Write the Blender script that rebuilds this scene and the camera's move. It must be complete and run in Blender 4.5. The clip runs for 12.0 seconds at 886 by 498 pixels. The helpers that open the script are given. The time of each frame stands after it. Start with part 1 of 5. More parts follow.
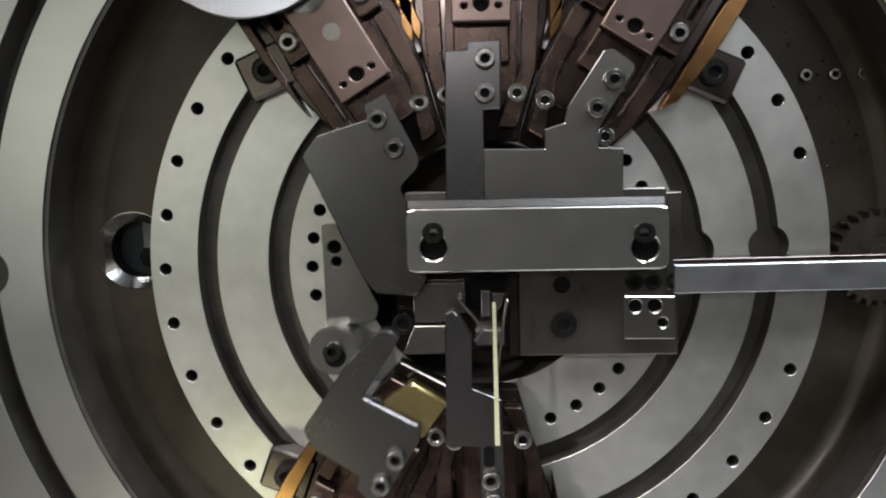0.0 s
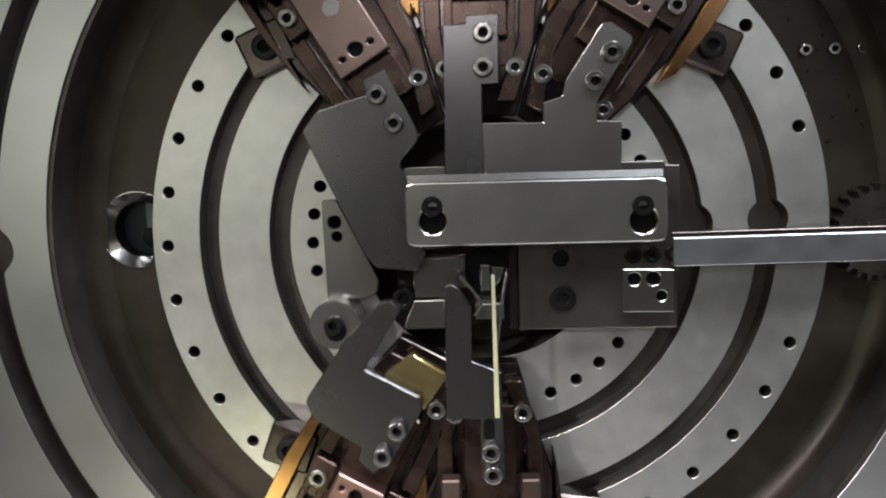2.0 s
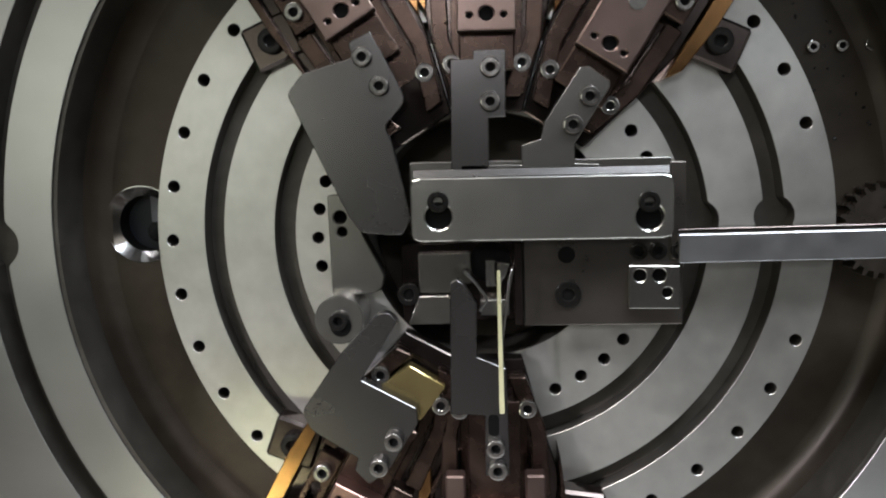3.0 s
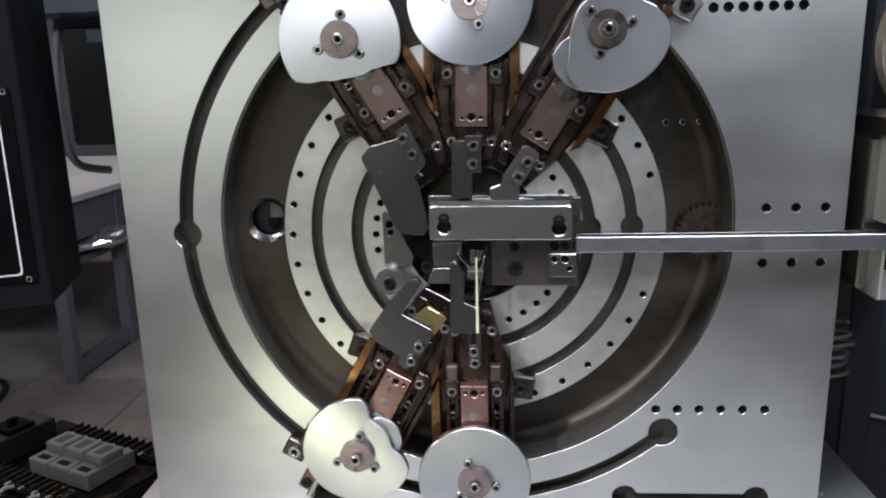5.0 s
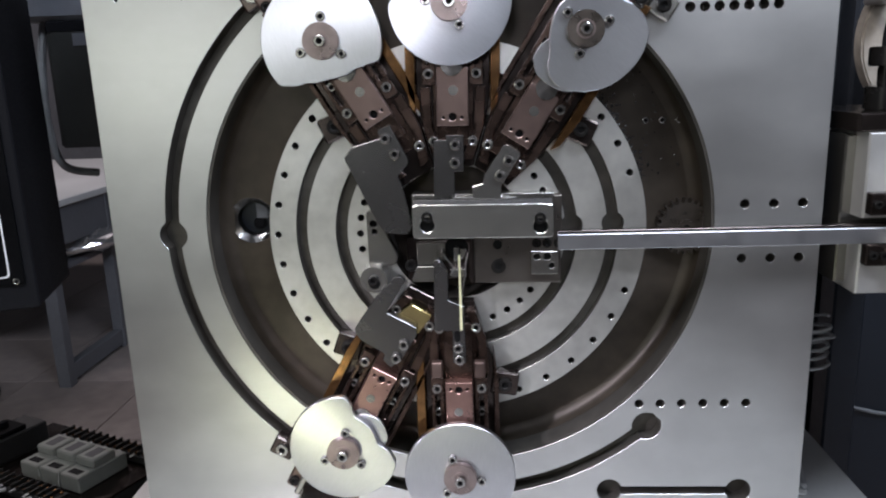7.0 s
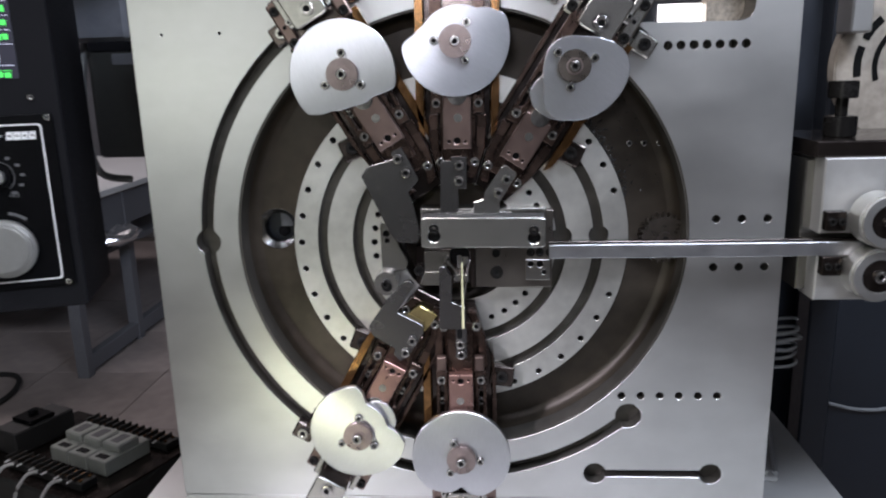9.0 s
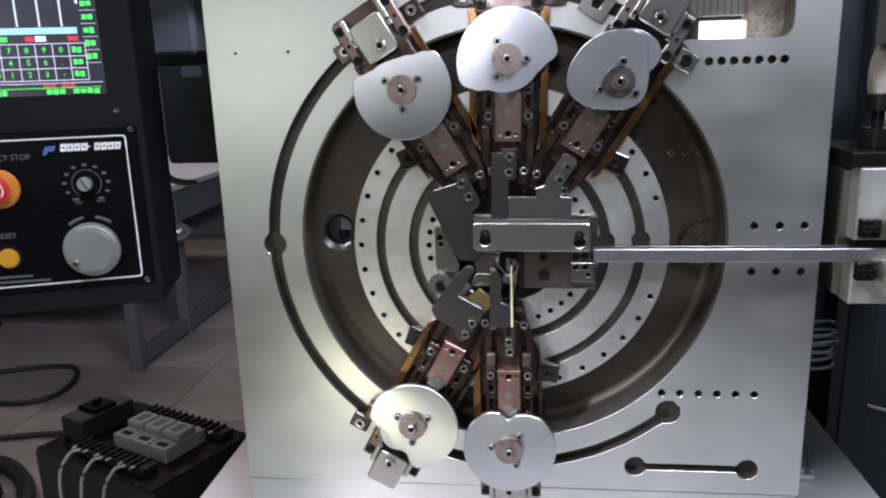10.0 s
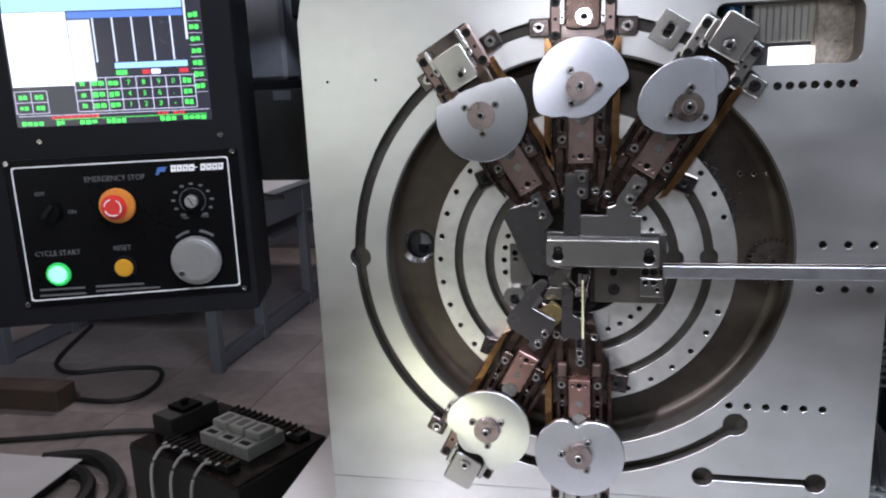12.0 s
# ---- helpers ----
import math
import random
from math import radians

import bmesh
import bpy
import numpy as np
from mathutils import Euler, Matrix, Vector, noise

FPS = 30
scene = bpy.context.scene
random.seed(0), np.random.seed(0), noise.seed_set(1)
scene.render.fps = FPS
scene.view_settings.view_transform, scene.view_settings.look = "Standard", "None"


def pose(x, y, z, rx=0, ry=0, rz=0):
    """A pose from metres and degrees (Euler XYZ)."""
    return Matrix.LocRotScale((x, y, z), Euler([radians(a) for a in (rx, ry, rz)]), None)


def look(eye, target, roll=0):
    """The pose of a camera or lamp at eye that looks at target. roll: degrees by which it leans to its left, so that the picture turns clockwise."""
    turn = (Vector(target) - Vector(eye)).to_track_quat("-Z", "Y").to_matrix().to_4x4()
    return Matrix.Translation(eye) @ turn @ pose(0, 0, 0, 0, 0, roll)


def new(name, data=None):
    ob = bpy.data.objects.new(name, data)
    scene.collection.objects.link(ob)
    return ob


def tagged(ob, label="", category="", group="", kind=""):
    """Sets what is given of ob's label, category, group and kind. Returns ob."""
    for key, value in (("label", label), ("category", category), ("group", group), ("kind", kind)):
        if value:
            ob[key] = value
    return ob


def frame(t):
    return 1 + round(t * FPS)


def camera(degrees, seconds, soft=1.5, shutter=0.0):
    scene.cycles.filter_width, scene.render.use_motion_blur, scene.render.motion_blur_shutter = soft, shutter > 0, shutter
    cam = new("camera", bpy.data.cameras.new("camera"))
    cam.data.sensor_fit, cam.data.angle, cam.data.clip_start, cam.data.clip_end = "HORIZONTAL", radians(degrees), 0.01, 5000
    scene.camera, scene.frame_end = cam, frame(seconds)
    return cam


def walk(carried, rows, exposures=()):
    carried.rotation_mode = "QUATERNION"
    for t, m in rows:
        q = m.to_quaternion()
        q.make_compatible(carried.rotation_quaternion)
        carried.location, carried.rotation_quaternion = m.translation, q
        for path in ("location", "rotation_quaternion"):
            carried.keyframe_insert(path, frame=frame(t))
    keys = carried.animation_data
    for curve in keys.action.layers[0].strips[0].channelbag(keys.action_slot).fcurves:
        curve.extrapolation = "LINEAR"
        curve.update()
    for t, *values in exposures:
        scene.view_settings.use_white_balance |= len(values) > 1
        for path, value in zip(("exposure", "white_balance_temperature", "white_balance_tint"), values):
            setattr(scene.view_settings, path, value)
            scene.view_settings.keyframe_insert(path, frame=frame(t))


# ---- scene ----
cam = camera(61.8, 12.0, soft=2.1, shutter=0.3)
ZC = 1.2          # height of the machine's centre over the floor
walk(cam, [
    (0.0, pose(-0.0038, -0.5141, 1.2698, 83.34, 1.81, 2.47)),
    (0.5, pose(-0.0002, -0.5153, 1.2670, 83.26, 1.98, 2.69)),
    (1.0, pose(0.0012, -0.5176, 1.2624, 83.21, 2.11, 2.78)),
    (1.5, pose(0.0014, -0.5179, 1.2580, 83.06, 2.18, 2.86)),
    (2.0, pose(0.0009, -0.5182, 1.2553, 83.11, 2.15, 2.98)),
    (2.5, pose(-0.0019, -0.5179, 1.2548, 82.93, 1.99, 2.92)),
    (3.0, pose(-0.0017, -0.5178, 1.2542, 82.90, 1.88, 3.14)),
    (3.2, pose(-0.0038, -0.5173, 1.2528, 82.96, 1.77, 3.15)),
    (4.8, pose(0.0180, -0.8828, 1.3923, 76.58, 1.70, 3.43)),
    (5.0, pose(0.0259, -0.8925, 1.3886, 76.80, 1.50, 3.68)),
    (5.5, pose(0.0336, -0.8931, 1.3887, 76.64, 1.49, 3.56)),
    (6.0, pose(0.0345, -0.8958, 1.3864, 76.69, 1.59, 3.11)),
    (6.5, pose(0.0396, -0.9002, 1.3868, 76.83, 1.71, 3.33)),
    (7.0, pose(0.0389, -0.9019, 1.3891, 76.75, 1.95, 3.08)),
    (8.8, pose(0.0380, -0.9375, 1.3948, 77.50, 1.42, 3.17)),
    (9.0, pose(0.0482, -1.0110, 1.4311, 76.46, 1.54, 3.68)),
    (9.5, pose(0.0474, -1.0771, 1.4553, 75.96, 1.76, 4.46)),
    (10.0, pose(0.0335, -1.0792, 1.4532, 76.50, 1.79, 6.55)),
    (10.5, pose(0.0326, -1.0900, 1.4575, 76.63, 1.65, 8.11)),
    (11.0, pose(0.0337, -1.1181, 1.4673, 76.68, 1.92, 9.28)),
    (11.5, pose(0.0292, -1.1311, 1.4682, 77.07, 2.27, 10.37)),
    (12.0, pose(0.0273, -1.1490, 1.4775, 77.44, 2.36, 11.57)),
], exposures=[(0.0, -0.22, 6650, 13), (3.2, -0.22, 6650, 13), (4.8, 0.08, 6250, 15), (9.0, 0.10, 6200, 18), (12.0, 0.18, 6150, 19)])

# ---- light: workshop lamps under the ceiling and a work lamp below the machine's left side
world = bpy.data.worlds.new("workshop_air")
world.use_nodes = True
world.node_tree.nodes["Background"].inputs[0].default_value = (0.55, 0.62, 0.72, 1)
world.node_tree.nodes["Background"].inputs[1].default_value = 0.065
scene.world = world


def area_lamp(name, eye, target, sx, sy, watts, colour):
    data = bpy.data.lights.new(name, "AREA")
    data.shape, data.size, data.size_y, data.energy, data.color = "RECTANGLE", sx, sy, watts, colour
    ob = new(name, data)
    ob.matrix_world = look(eye, target)
    return ob


area_lamp("ceiling_lamp_light", (1.0, -1.15, 3.2), (0.2, 0.0, 1.4), 1.3, 0.4, 62, (0.80, 0.90, 1.0))
area_lamp("ceiling_lamp_light_b", (-0.9, -1.15, 3.2), (-0.2, 0.0, 1.4), 1.3, 0.4, 35, (1.0, 0.99, 0.95))
area_lamp("ceiling_lamp_light_c", (-2.6, 3.2, 3.2), (-2.6, 3.2, 0), 1.6, 0.4, 27, (1.0, 0.90, 0.86))
# two added fills for the plate's left and right, no known lamp there
area_lamp("hall_fill_light", (-1.5, -3.0, 1.5), (-0.2, 0.0, 1.2), 1.3, 0.8, 7.5, (0.93, 1.0, 0.86))
area_lamp("hall_fill_light_b", (1.7, -3.2, 2.2), (0.3, 0.0, 1.4), 1.3, 0.8, 5, (0.88, 0.95, 1.0))
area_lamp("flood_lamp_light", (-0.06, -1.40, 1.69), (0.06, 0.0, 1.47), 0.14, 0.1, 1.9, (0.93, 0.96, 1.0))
beam = bpy.data.lights.new("hand_lamp_light", "SPOT")
beam.energy, beam.color, beam.spot_size, beam.spot_blend, beam.shadow_soft_size = 66, (0.92, 0.90, 1.0), radians(36), 1.0, 0.025
new("hand_lamp_light", beam).matrix_world = look((-0.66, -0.85, 1.52), (-0.05, -0.08, 0.86))
spot = bpy.data.lights.new("work_lamp_light", "SPOT")
spot.energy, spot.color, spot.spot_size, spot.spot_blend, spot.shadow_soft_size = 3.4, (0.95, 1.0, 0.62), radians(110), 0.9, 0.07
new("work_lamp_light", spot).matrix_world = look((-0.36, -0.60, 0.72), (-0.12, 0.0, 0.92))


# ---- materials
def material(name, colour, rough=0.4, metal=0.0, spread=0.25, grain=40.0, blot=6.0, bump=0.1, stretch=(1, 1, 1), glow=None, dirt=None, worn=0.09):
    m = bpy.data.materials.new(name)
    m.use_nodes = True
    nt = m.node_tree
    b = nt.nodes["Principled BSDF"]
    b.inputs["Metallic"].default_value = metal
    tex = nt.nodes.new("ShaderNodeTexCoord")
    mp = nt.nodes.new("ShaderNodeMapping")
    mp.inputs["Scale"].default_value = stretch
    nt.links.new(tex.outputs["Object"], mp.inputs["Vector"])
    fine = nt.nodes.new("ShaderNodeTexNoise")
    fine.inputs["Scale"].default_value, fine.inputs["Detail"].default_value = grain, 6
    wide = nt.nodes.new("ShaderNodeTexNoise")
    wide.inputs["Scale"].default_value, wide.inputs["Detail"].default_value = blot, 4
    nt.links.new(mp.outputs[0], fine.inputs["Vector"])
    nt.links.new(tex.outputs["Object"], wide.inputs["Vector"])
    mix = nt.nodes.new("ShaderNodeMath")
    mix.operation = "MULTIPLY_ADD"
    mix.inputs[1].default_value = 0.45
    nt.links.new(fine.outputs["Fac"], mix.inputs[0])
    half = nt.nodes.new("ShaderNodeMath")
    half.operation = "MULTIPLY"
    half.inputs[1].default_value = 0.55
    nt.links.new(wide.outputs["Fac"], half.inputs[0])
    nt.links.new(half.outputs[0], mix.inputs[2])
    ramp = nt.nodes.new("ShaderNodeValToRGB")
    lo, hi = 1 - spread, 1 + spread
    dark = dirt or tuple(c * lo for c in colour)
    ramp.color_ramp.elements[0].position, ramp.color_ramp.elements[1].position = 0.36, 0.64
    ramp.color_ramp.elements[0].color = (*dark, 1)
    ramp.color_ramp.elements[1].color = (*(min(c * hi, 1) for c in colour), 1)
    nt.links.new(mix.outputs[0], ramp.inputs[0])
    nt.links.new(ramp.outputs[0], b.inputs["Base Color"])
    rr = nt.nodes.new("ShaderNodeMapRange")
    rr.inputs["From Min"].default_value, rr.inputs["From Max"].default_value = 0.35, 0.65
    rr.inputs["To Min"].default_value, rr.inputs["To Max"].default_value = max(rough - worn, 0.03), min(rough + worn, 1)
    nt.links.new(mix.outputs[0], rr.inputs["Value"])
    nt.links.new(rr.outputs[0], b.inputs["Roughness"])
    if bump:
        bp = nt.nodes.new("ShaderNodeBump")
        bp.inputs["Strength"].default_value, bp.inputs["Distance"].default_value = bump, 0.0006
        nt.links.new(fine.outputs["Fac"], bp.inputs["Height"])
        nt.links.new(bp.outputs[0], b.inputs["Normal"])
    if glow:
        b.inputs["Emission Color"].default_value, b.inputs["Emission Strength"].default_value = (*glow[0], 1), glow[1]
    return m


GROUND = material("ground_steel", (0.60, 0.595, 0.575), 0.35, 0.92, 0.095, 16, 5.5, 0, (0.7, 1, 1.2), worn=0.04)
RING = material("ring_steel", (0.63, 0.62, 0.58), 0.38, 0.88, 0.10, 70, 15, 0, worn=0.05)
# oily steel, darkened further by the shade inside grooves and openings
GROOVE = material("oily_groove_shade", (0.098, 0.090, 0.078), 0.45, 0.6, 0.3, 60, 9, 0.1)
CAST = material("brown_oiled_iron", (0.058, 0.046, 0.034), 0.42, 0.4, 0.3, 40, 7, 0.25)
GEARGREY = material("oily_gear_steel", (0.10, 0.085, 0.072), 0.32, 0.7, 0.25, 80, 20, 0.1)
# near-black that stands for the shade inside bores, slots and screw sockets
BLACKHOLE = material("bore_shade", (0.006, 0.006, 0.006), 0.6, 0.0, 0.3, 50, 9, 0)
CAM = material("cam_steel", (0.52, 0.52, 0.535), 0.3, 0.97, 0.10, 160, 12, 0.03, (0.5, 1, 9), worn=0.02)
nodes, links = CAM.node_tree.nodes, CAM.node_tree.links
grain_way = nodes.new("ShaderNodeCombineXYZ")          # the disc is brushed along its own x axis, so the sheen spreads along z
grain_way.inputs[2].default_value = 1
to_world = nodes.new("ShaderNodeVectorTransform")
to_world.vector_type, to_world.convert_from, to_world.convert_to = "VECTOR", "OBJECT", "WORLD"
links.new(grain_way.outputs[0], to_world.inputs[0])
links.new(to_world.outputs[0], nodes["Principled BSDF"].inputs["Tangent"])
nodes["Principled BSDF"].inputs["Anisotropic"].default_value = 0.93
# redder, lighter follower steel: lamp light on the lower blocks put into colour
FOLLOWER_LIT = material("follower_steel_lit", (0.34, 0.205, 0.175), 0.30, 0.92, 0.12, 60, 22, 0.05, worn=0.06)
HUB = material("hub_copper_brown", (0.25, 0.20, 0.185), 0.32, 0.8, 0.2, 90, 10, 0.08)
FOLLOWER = material("brown_tempered_steel", (0.20, 0.142, 0.124), 0.31, 0.92, 0.12, 60, 22, 0.05, worn=0.06)
BRONZE = material("oily_brown_steel", (0.078, 0.052, 0.042), 0.27, 0.9, 0.4, 60, 22, 0.12)
BRASSY = material("amber_oiled_steel", (0.27, 0.142, 0.058), 0.2, 0.92, 0.5, 60, 14, 0.1)
OILBEAD = material("wet_oil_chips", (0.05, 0.049, 0.048), 0.16, 0.7, 0.5, 300, 60, 0)
SLEEVE = material("bright_turned_steel", (0.6, 0.59, 0.575), 0.15, 0.97, 0.05, 60, 12, 0)
GOLD = material("golden_polished_steel", (0.62, 0.50, 0.22), 0.22, 0.9, 0.12, 70, 16, 0.03)
TOOL = material("tool_steel_dark", (0.155, 0.148, 0.145), 0.27, 0.92, 0.03, 60, 9, 0, worn=0.015)
TOOLBRIGHT = material("tool_steel_bright", (0.45, 0.435, 0.405), 0.22, 0.93, 0.03, 90, 16, 0, worn=0.015)
BARSTEEL = material("worn_bar_steel", (0.53, 0.515, 0.475), 0.26, 0.93, 0.05, 70, 9, 0.01, worn=0.025)
BLOCK = material("guide_block_steel", (0.38, 0.365, 0.335), 0.25, 0.95, 0.035, 60, 8, 0.01, worn=0.02)
DARKBLOCK = material("dark_guide_steel", (0.075, 0.06, 0.054), 0.17, 0.88, 0.22, 80, 14, 0.1)
GUIDEBODY = material("oiled_guide_steel", (0.17, 0.152, 0.135), 0.3, 0.9, 0.12, 60, 16, 0.03, worn=0.05)
SCREW = material("screw_zinc", (0.36, 0.345, 0.325), 0.17, 0.95, 0.2, 150, 30, 0)
SCREWDARK = material("screw_black", (0.018, 0.017, 0.016), 0.22, 0.4, 0.2, 150, 30, 0)
STRIP = material("feed_strip_steel", (0.45, 0.45, 0.46), 0.33, 0.9, 0.08, 60, 5, 0)
# the yellow lamp glow on the strip is put into its colour
WIRE = material("formed_strip_lit_yellow", (0.80, 0.78, 0.48), 0.3, 0.35, 0.08, 90, 20, 0.02)
BLACKPAINT = material("black_panel_paint", (0.003, 0.003, 0.0035), 0.35, 0.0, 0.25, 200, 5, 0.1)
CASEGREY = material("dark_grey_powder_coat", (0.009, 0.009, 0.0105), 0.5, 0.0, 0.15, 300, 4, 0.2)
WHITEPRINT = material("white_print", (0.75, 0.75, 0.75), 0.5, 0.0, 0.05, 100, 9, 0)
FLOOR = material("floor_tile", (0.31, 0.27, 0.255), 0.42, 0.0, 0.26, 14, 1.6, 0.05, worn=0.14)
JOINT = material("tile_joint", (0.12, 0.11, 0.10), 0.8, 0.0, 0.2, 60, 5, 0)
WALLPAINT = material("workshop_wall_paint", (0.16, 0.16, 0.17), 0.7, 0.0, 0.15, 20, 1.5, 0.1)
FRAMEGREY = material("grey_frame_paint", (0.13, 0.135, 0.15), 0.5, 0.0, 0.12, 60, 4, 0.1)
RUBBER = material("black_cable_rubber", (0.02, 0.02, 0.02), 0.55, 0.0, 0.25, 80, 8, 0.1)
WETBLACK = material("wet_black_rubber", (0.008, 0.008, 0.009), 0.12, 0.0, 0.2, 80, 12, 0)
BOXGREY = material("grey_box_paint", (0.030, 0.031, 0.029), 0.55, 0.0, 0.2, 60, 6, 0.1)
NAVY = material("navy_machine_paint", (0.013, 0.016, 0.022), 0.45, 0.0, 0.2, 60, 4, 0.1)


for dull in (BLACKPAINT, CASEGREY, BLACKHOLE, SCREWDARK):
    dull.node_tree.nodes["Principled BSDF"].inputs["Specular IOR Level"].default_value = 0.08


# ---- mesh tools
def part(name, bm, mat, parent=None, label="", smooth=False):
    me = bpy.data.meshes.new(name)
    bmesh.ops.recalc_face_normals(bm, faces=bm.faces[:])
    bm.to_mesh(me)
    bm.free()
    for m in (mat if isinstance(mat, (list, tuple)) else [mat]):
        me.materials.append(m)
    if smooth:
        me.shade_smooth()
        me.set_sharp_from_angle(angle=radians(38))
    ob = new(name, me)
    if parent is not None:
        ob.parent = parent
    return tagged(ob, label=label)


def thing(name, label, category, group="", at=None, kind=""):
    ob = new(name)
    ob.empty_display_size = 0.02
    if at is not None:
        ob.matrix_basis = at
    return tagged(ob, label, category, group, kind)


def box(bm, c, s, bevel=0.0015, turn=0.0):
    """A box with centre c and size s, bevelled; turn: degrees about the depth axis."""
    m = Matrix.Translation(c) @ Matrix.Rotation(radians(turn), 4, "Y") @ Matrix.Diagonal((*s, 1))
    geo = bmesh.ops.create_cube(bm, size=1, matrix=m)
    if bevel:
        edges = list({e for v in geo["verts"] for e in v.link_edges})
        bmesh.ops.bevel(bm, geom=edges, offset=min(bevel, min(s) * 0.3), segments=1, affect="EDGES")
    return bm


def cyl(bm, c, r, depth, seg=20, bevel=0.0, r2=None, axis="Y"):
    turn = Matrix.Rotation(radians(90), 4, "X") if axis == "Y" else (Matrix.Rotation(radians(90), 4, "Y") if axis == "X" else Matrix())
    geo = bmesh.ops.create_cone(bm, cap_ends=True, segments=seg, radius1=r, radius2=r if r2 is None else r2, depth=depth, matrix=Matrix.Translation(c) @ turn)
    if bevel:
        rims = [e for e in {e for v in geo["verts"] for e in v.link_edges} if any(len(f.verts) > 4 for f in e.link_faces)]
        bmesh.ops.bevel(bm, geom=rims, offset=bevel, segments=2, affect="EDGES")
    return bm


def rim(r, seg, c=(0, 0), start=0.0):
    return [(c[0] + r * math.cos(start + 2 * math.pi * k / seg), c[1] + r * math.sin(start + 2 * math.pi * k / seg)) for k in range(seg)]


def sheet(bm, outline, holes, y0, y1, bevel=0.0):
    """A plate between the depths y0 (front) and y1 whose outline and holes are loops of (x, z)."""
    edges = []
    for loop in [outline, *holes]:
        vs = [bm.verts.new((x, y0, z)) for x, z in loop]
        edges += [bm.edges.new((vs[k], vs[(k + 1) % len(vs)])) for k in range(len(vs))]
    made = bmesh.ops.triangle_fill(bm, use_beauty=True, use_dissolve=False, edges=edges)
    faces = [f for f in made["geom"] if isinstance(f, bmesh.types.BMFace)]
    up = bmesh.ops.extrude_face_region(bm, geom=faces)
    bmesh.ops.translate(bm, vec=(0, y1 - y0, 0), verts=[v for v in up["geom"] if isinstance(v, bmesh.types.BMVert)])
    if bevel:
        front = [e for e in edges if e.is_valid]
        bmesh.ops.bevel(bm, geom=front, offset=bevel, segments=1, affect="EDGES")
    return bm


def prism(outline, y0, y1, bevel=0.0, holes=()):
    return sheet(bmesh.new(), outline, list(holes), y0, y1, bevel)


def rounded(points, r, seg=4):
    """Rounds the corners of a loop of (x, z); r: one radius or one for each corner."""
    out, n = [], len(points)
    for k in range(n):
        p, a, b = Vector(points[k]), Vector(points[k - 1]), Vector(points[(k + 1) % n])
        rr = r[k] if isinstance(r, (list, tuple)) else r
        if rr <= 0:
            out.append(tuple(p))
            continue
        da, db = (a - p), (b - p)
        cut = min(rr, da.length * 0.45, db.length * 0.45)
        s, e = p + da.normalized() * cut, p + db.normalized() * cut
        for i in range(seg + 1):
            t = i / seg
            out.append(tuple((1 - t) ** 2 * s + 2 * t * (1 - t) * p + t * t * e))
    return out


def arc_slot(r0, r1, a0, a1, seg=60):
    """A loop round the slot between two radii and two angles in degrees."""
    outer = [(r1 * math.cos(radians(a0 + (a1 - a0) * k / seg)), r1 * math.sin(radians(a0 + (a1 - a0) * k / seg))) for k in range(seg + 1)]
    inner = [(r0 * math.cos(radians(a0 + (a1 - a0) * k / seg)), r0 * math.sin(radians(a0 + (a1 - a0) * k / seg))) for k in range(seg, -1, -1)]
    return outer + inner


def ring_mesh(bm, r0, r1, y0, y1, seg=128, a0=0, a1=360):
    """A ring between two radii and two depths."""
    full = a1 - a0 >= 360
    n = seg if full else seg + 1
    rows = []
    for k in range(n):
        a = radians(a0 + (a1 - a0) * k / seg)
        rows.append([bm.verts.new((r * math.cos(a), y, r * math.sin(a))) for r, y in ((r0, y0), (r1, y0), (r1, y1), (r0, y1))])
    for k in range(seg):
        p, q = rows[k], rows[(k + 1) % n]
        for j in range(4):
            bm.faces.new((p[j], p[(j + 1) % 4], q[(j + 1) % 4], q[j]))
    if not full:
        bm.faces.new(rows[0])
        bm.faces.new(rows[-1][::-1])
    return bm


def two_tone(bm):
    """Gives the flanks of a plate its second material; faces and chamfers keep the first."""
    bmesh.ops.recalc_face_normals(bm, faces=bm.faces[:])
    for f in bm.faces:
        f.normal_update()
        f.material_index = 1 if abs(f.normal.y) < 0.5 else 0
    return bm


def lift(bm, z=ZC):
    bmesh.ops.translate(bm, vec=(0, 0, z), verts=bm.verts[:])
    return bm


SCREW_MESHES = {}


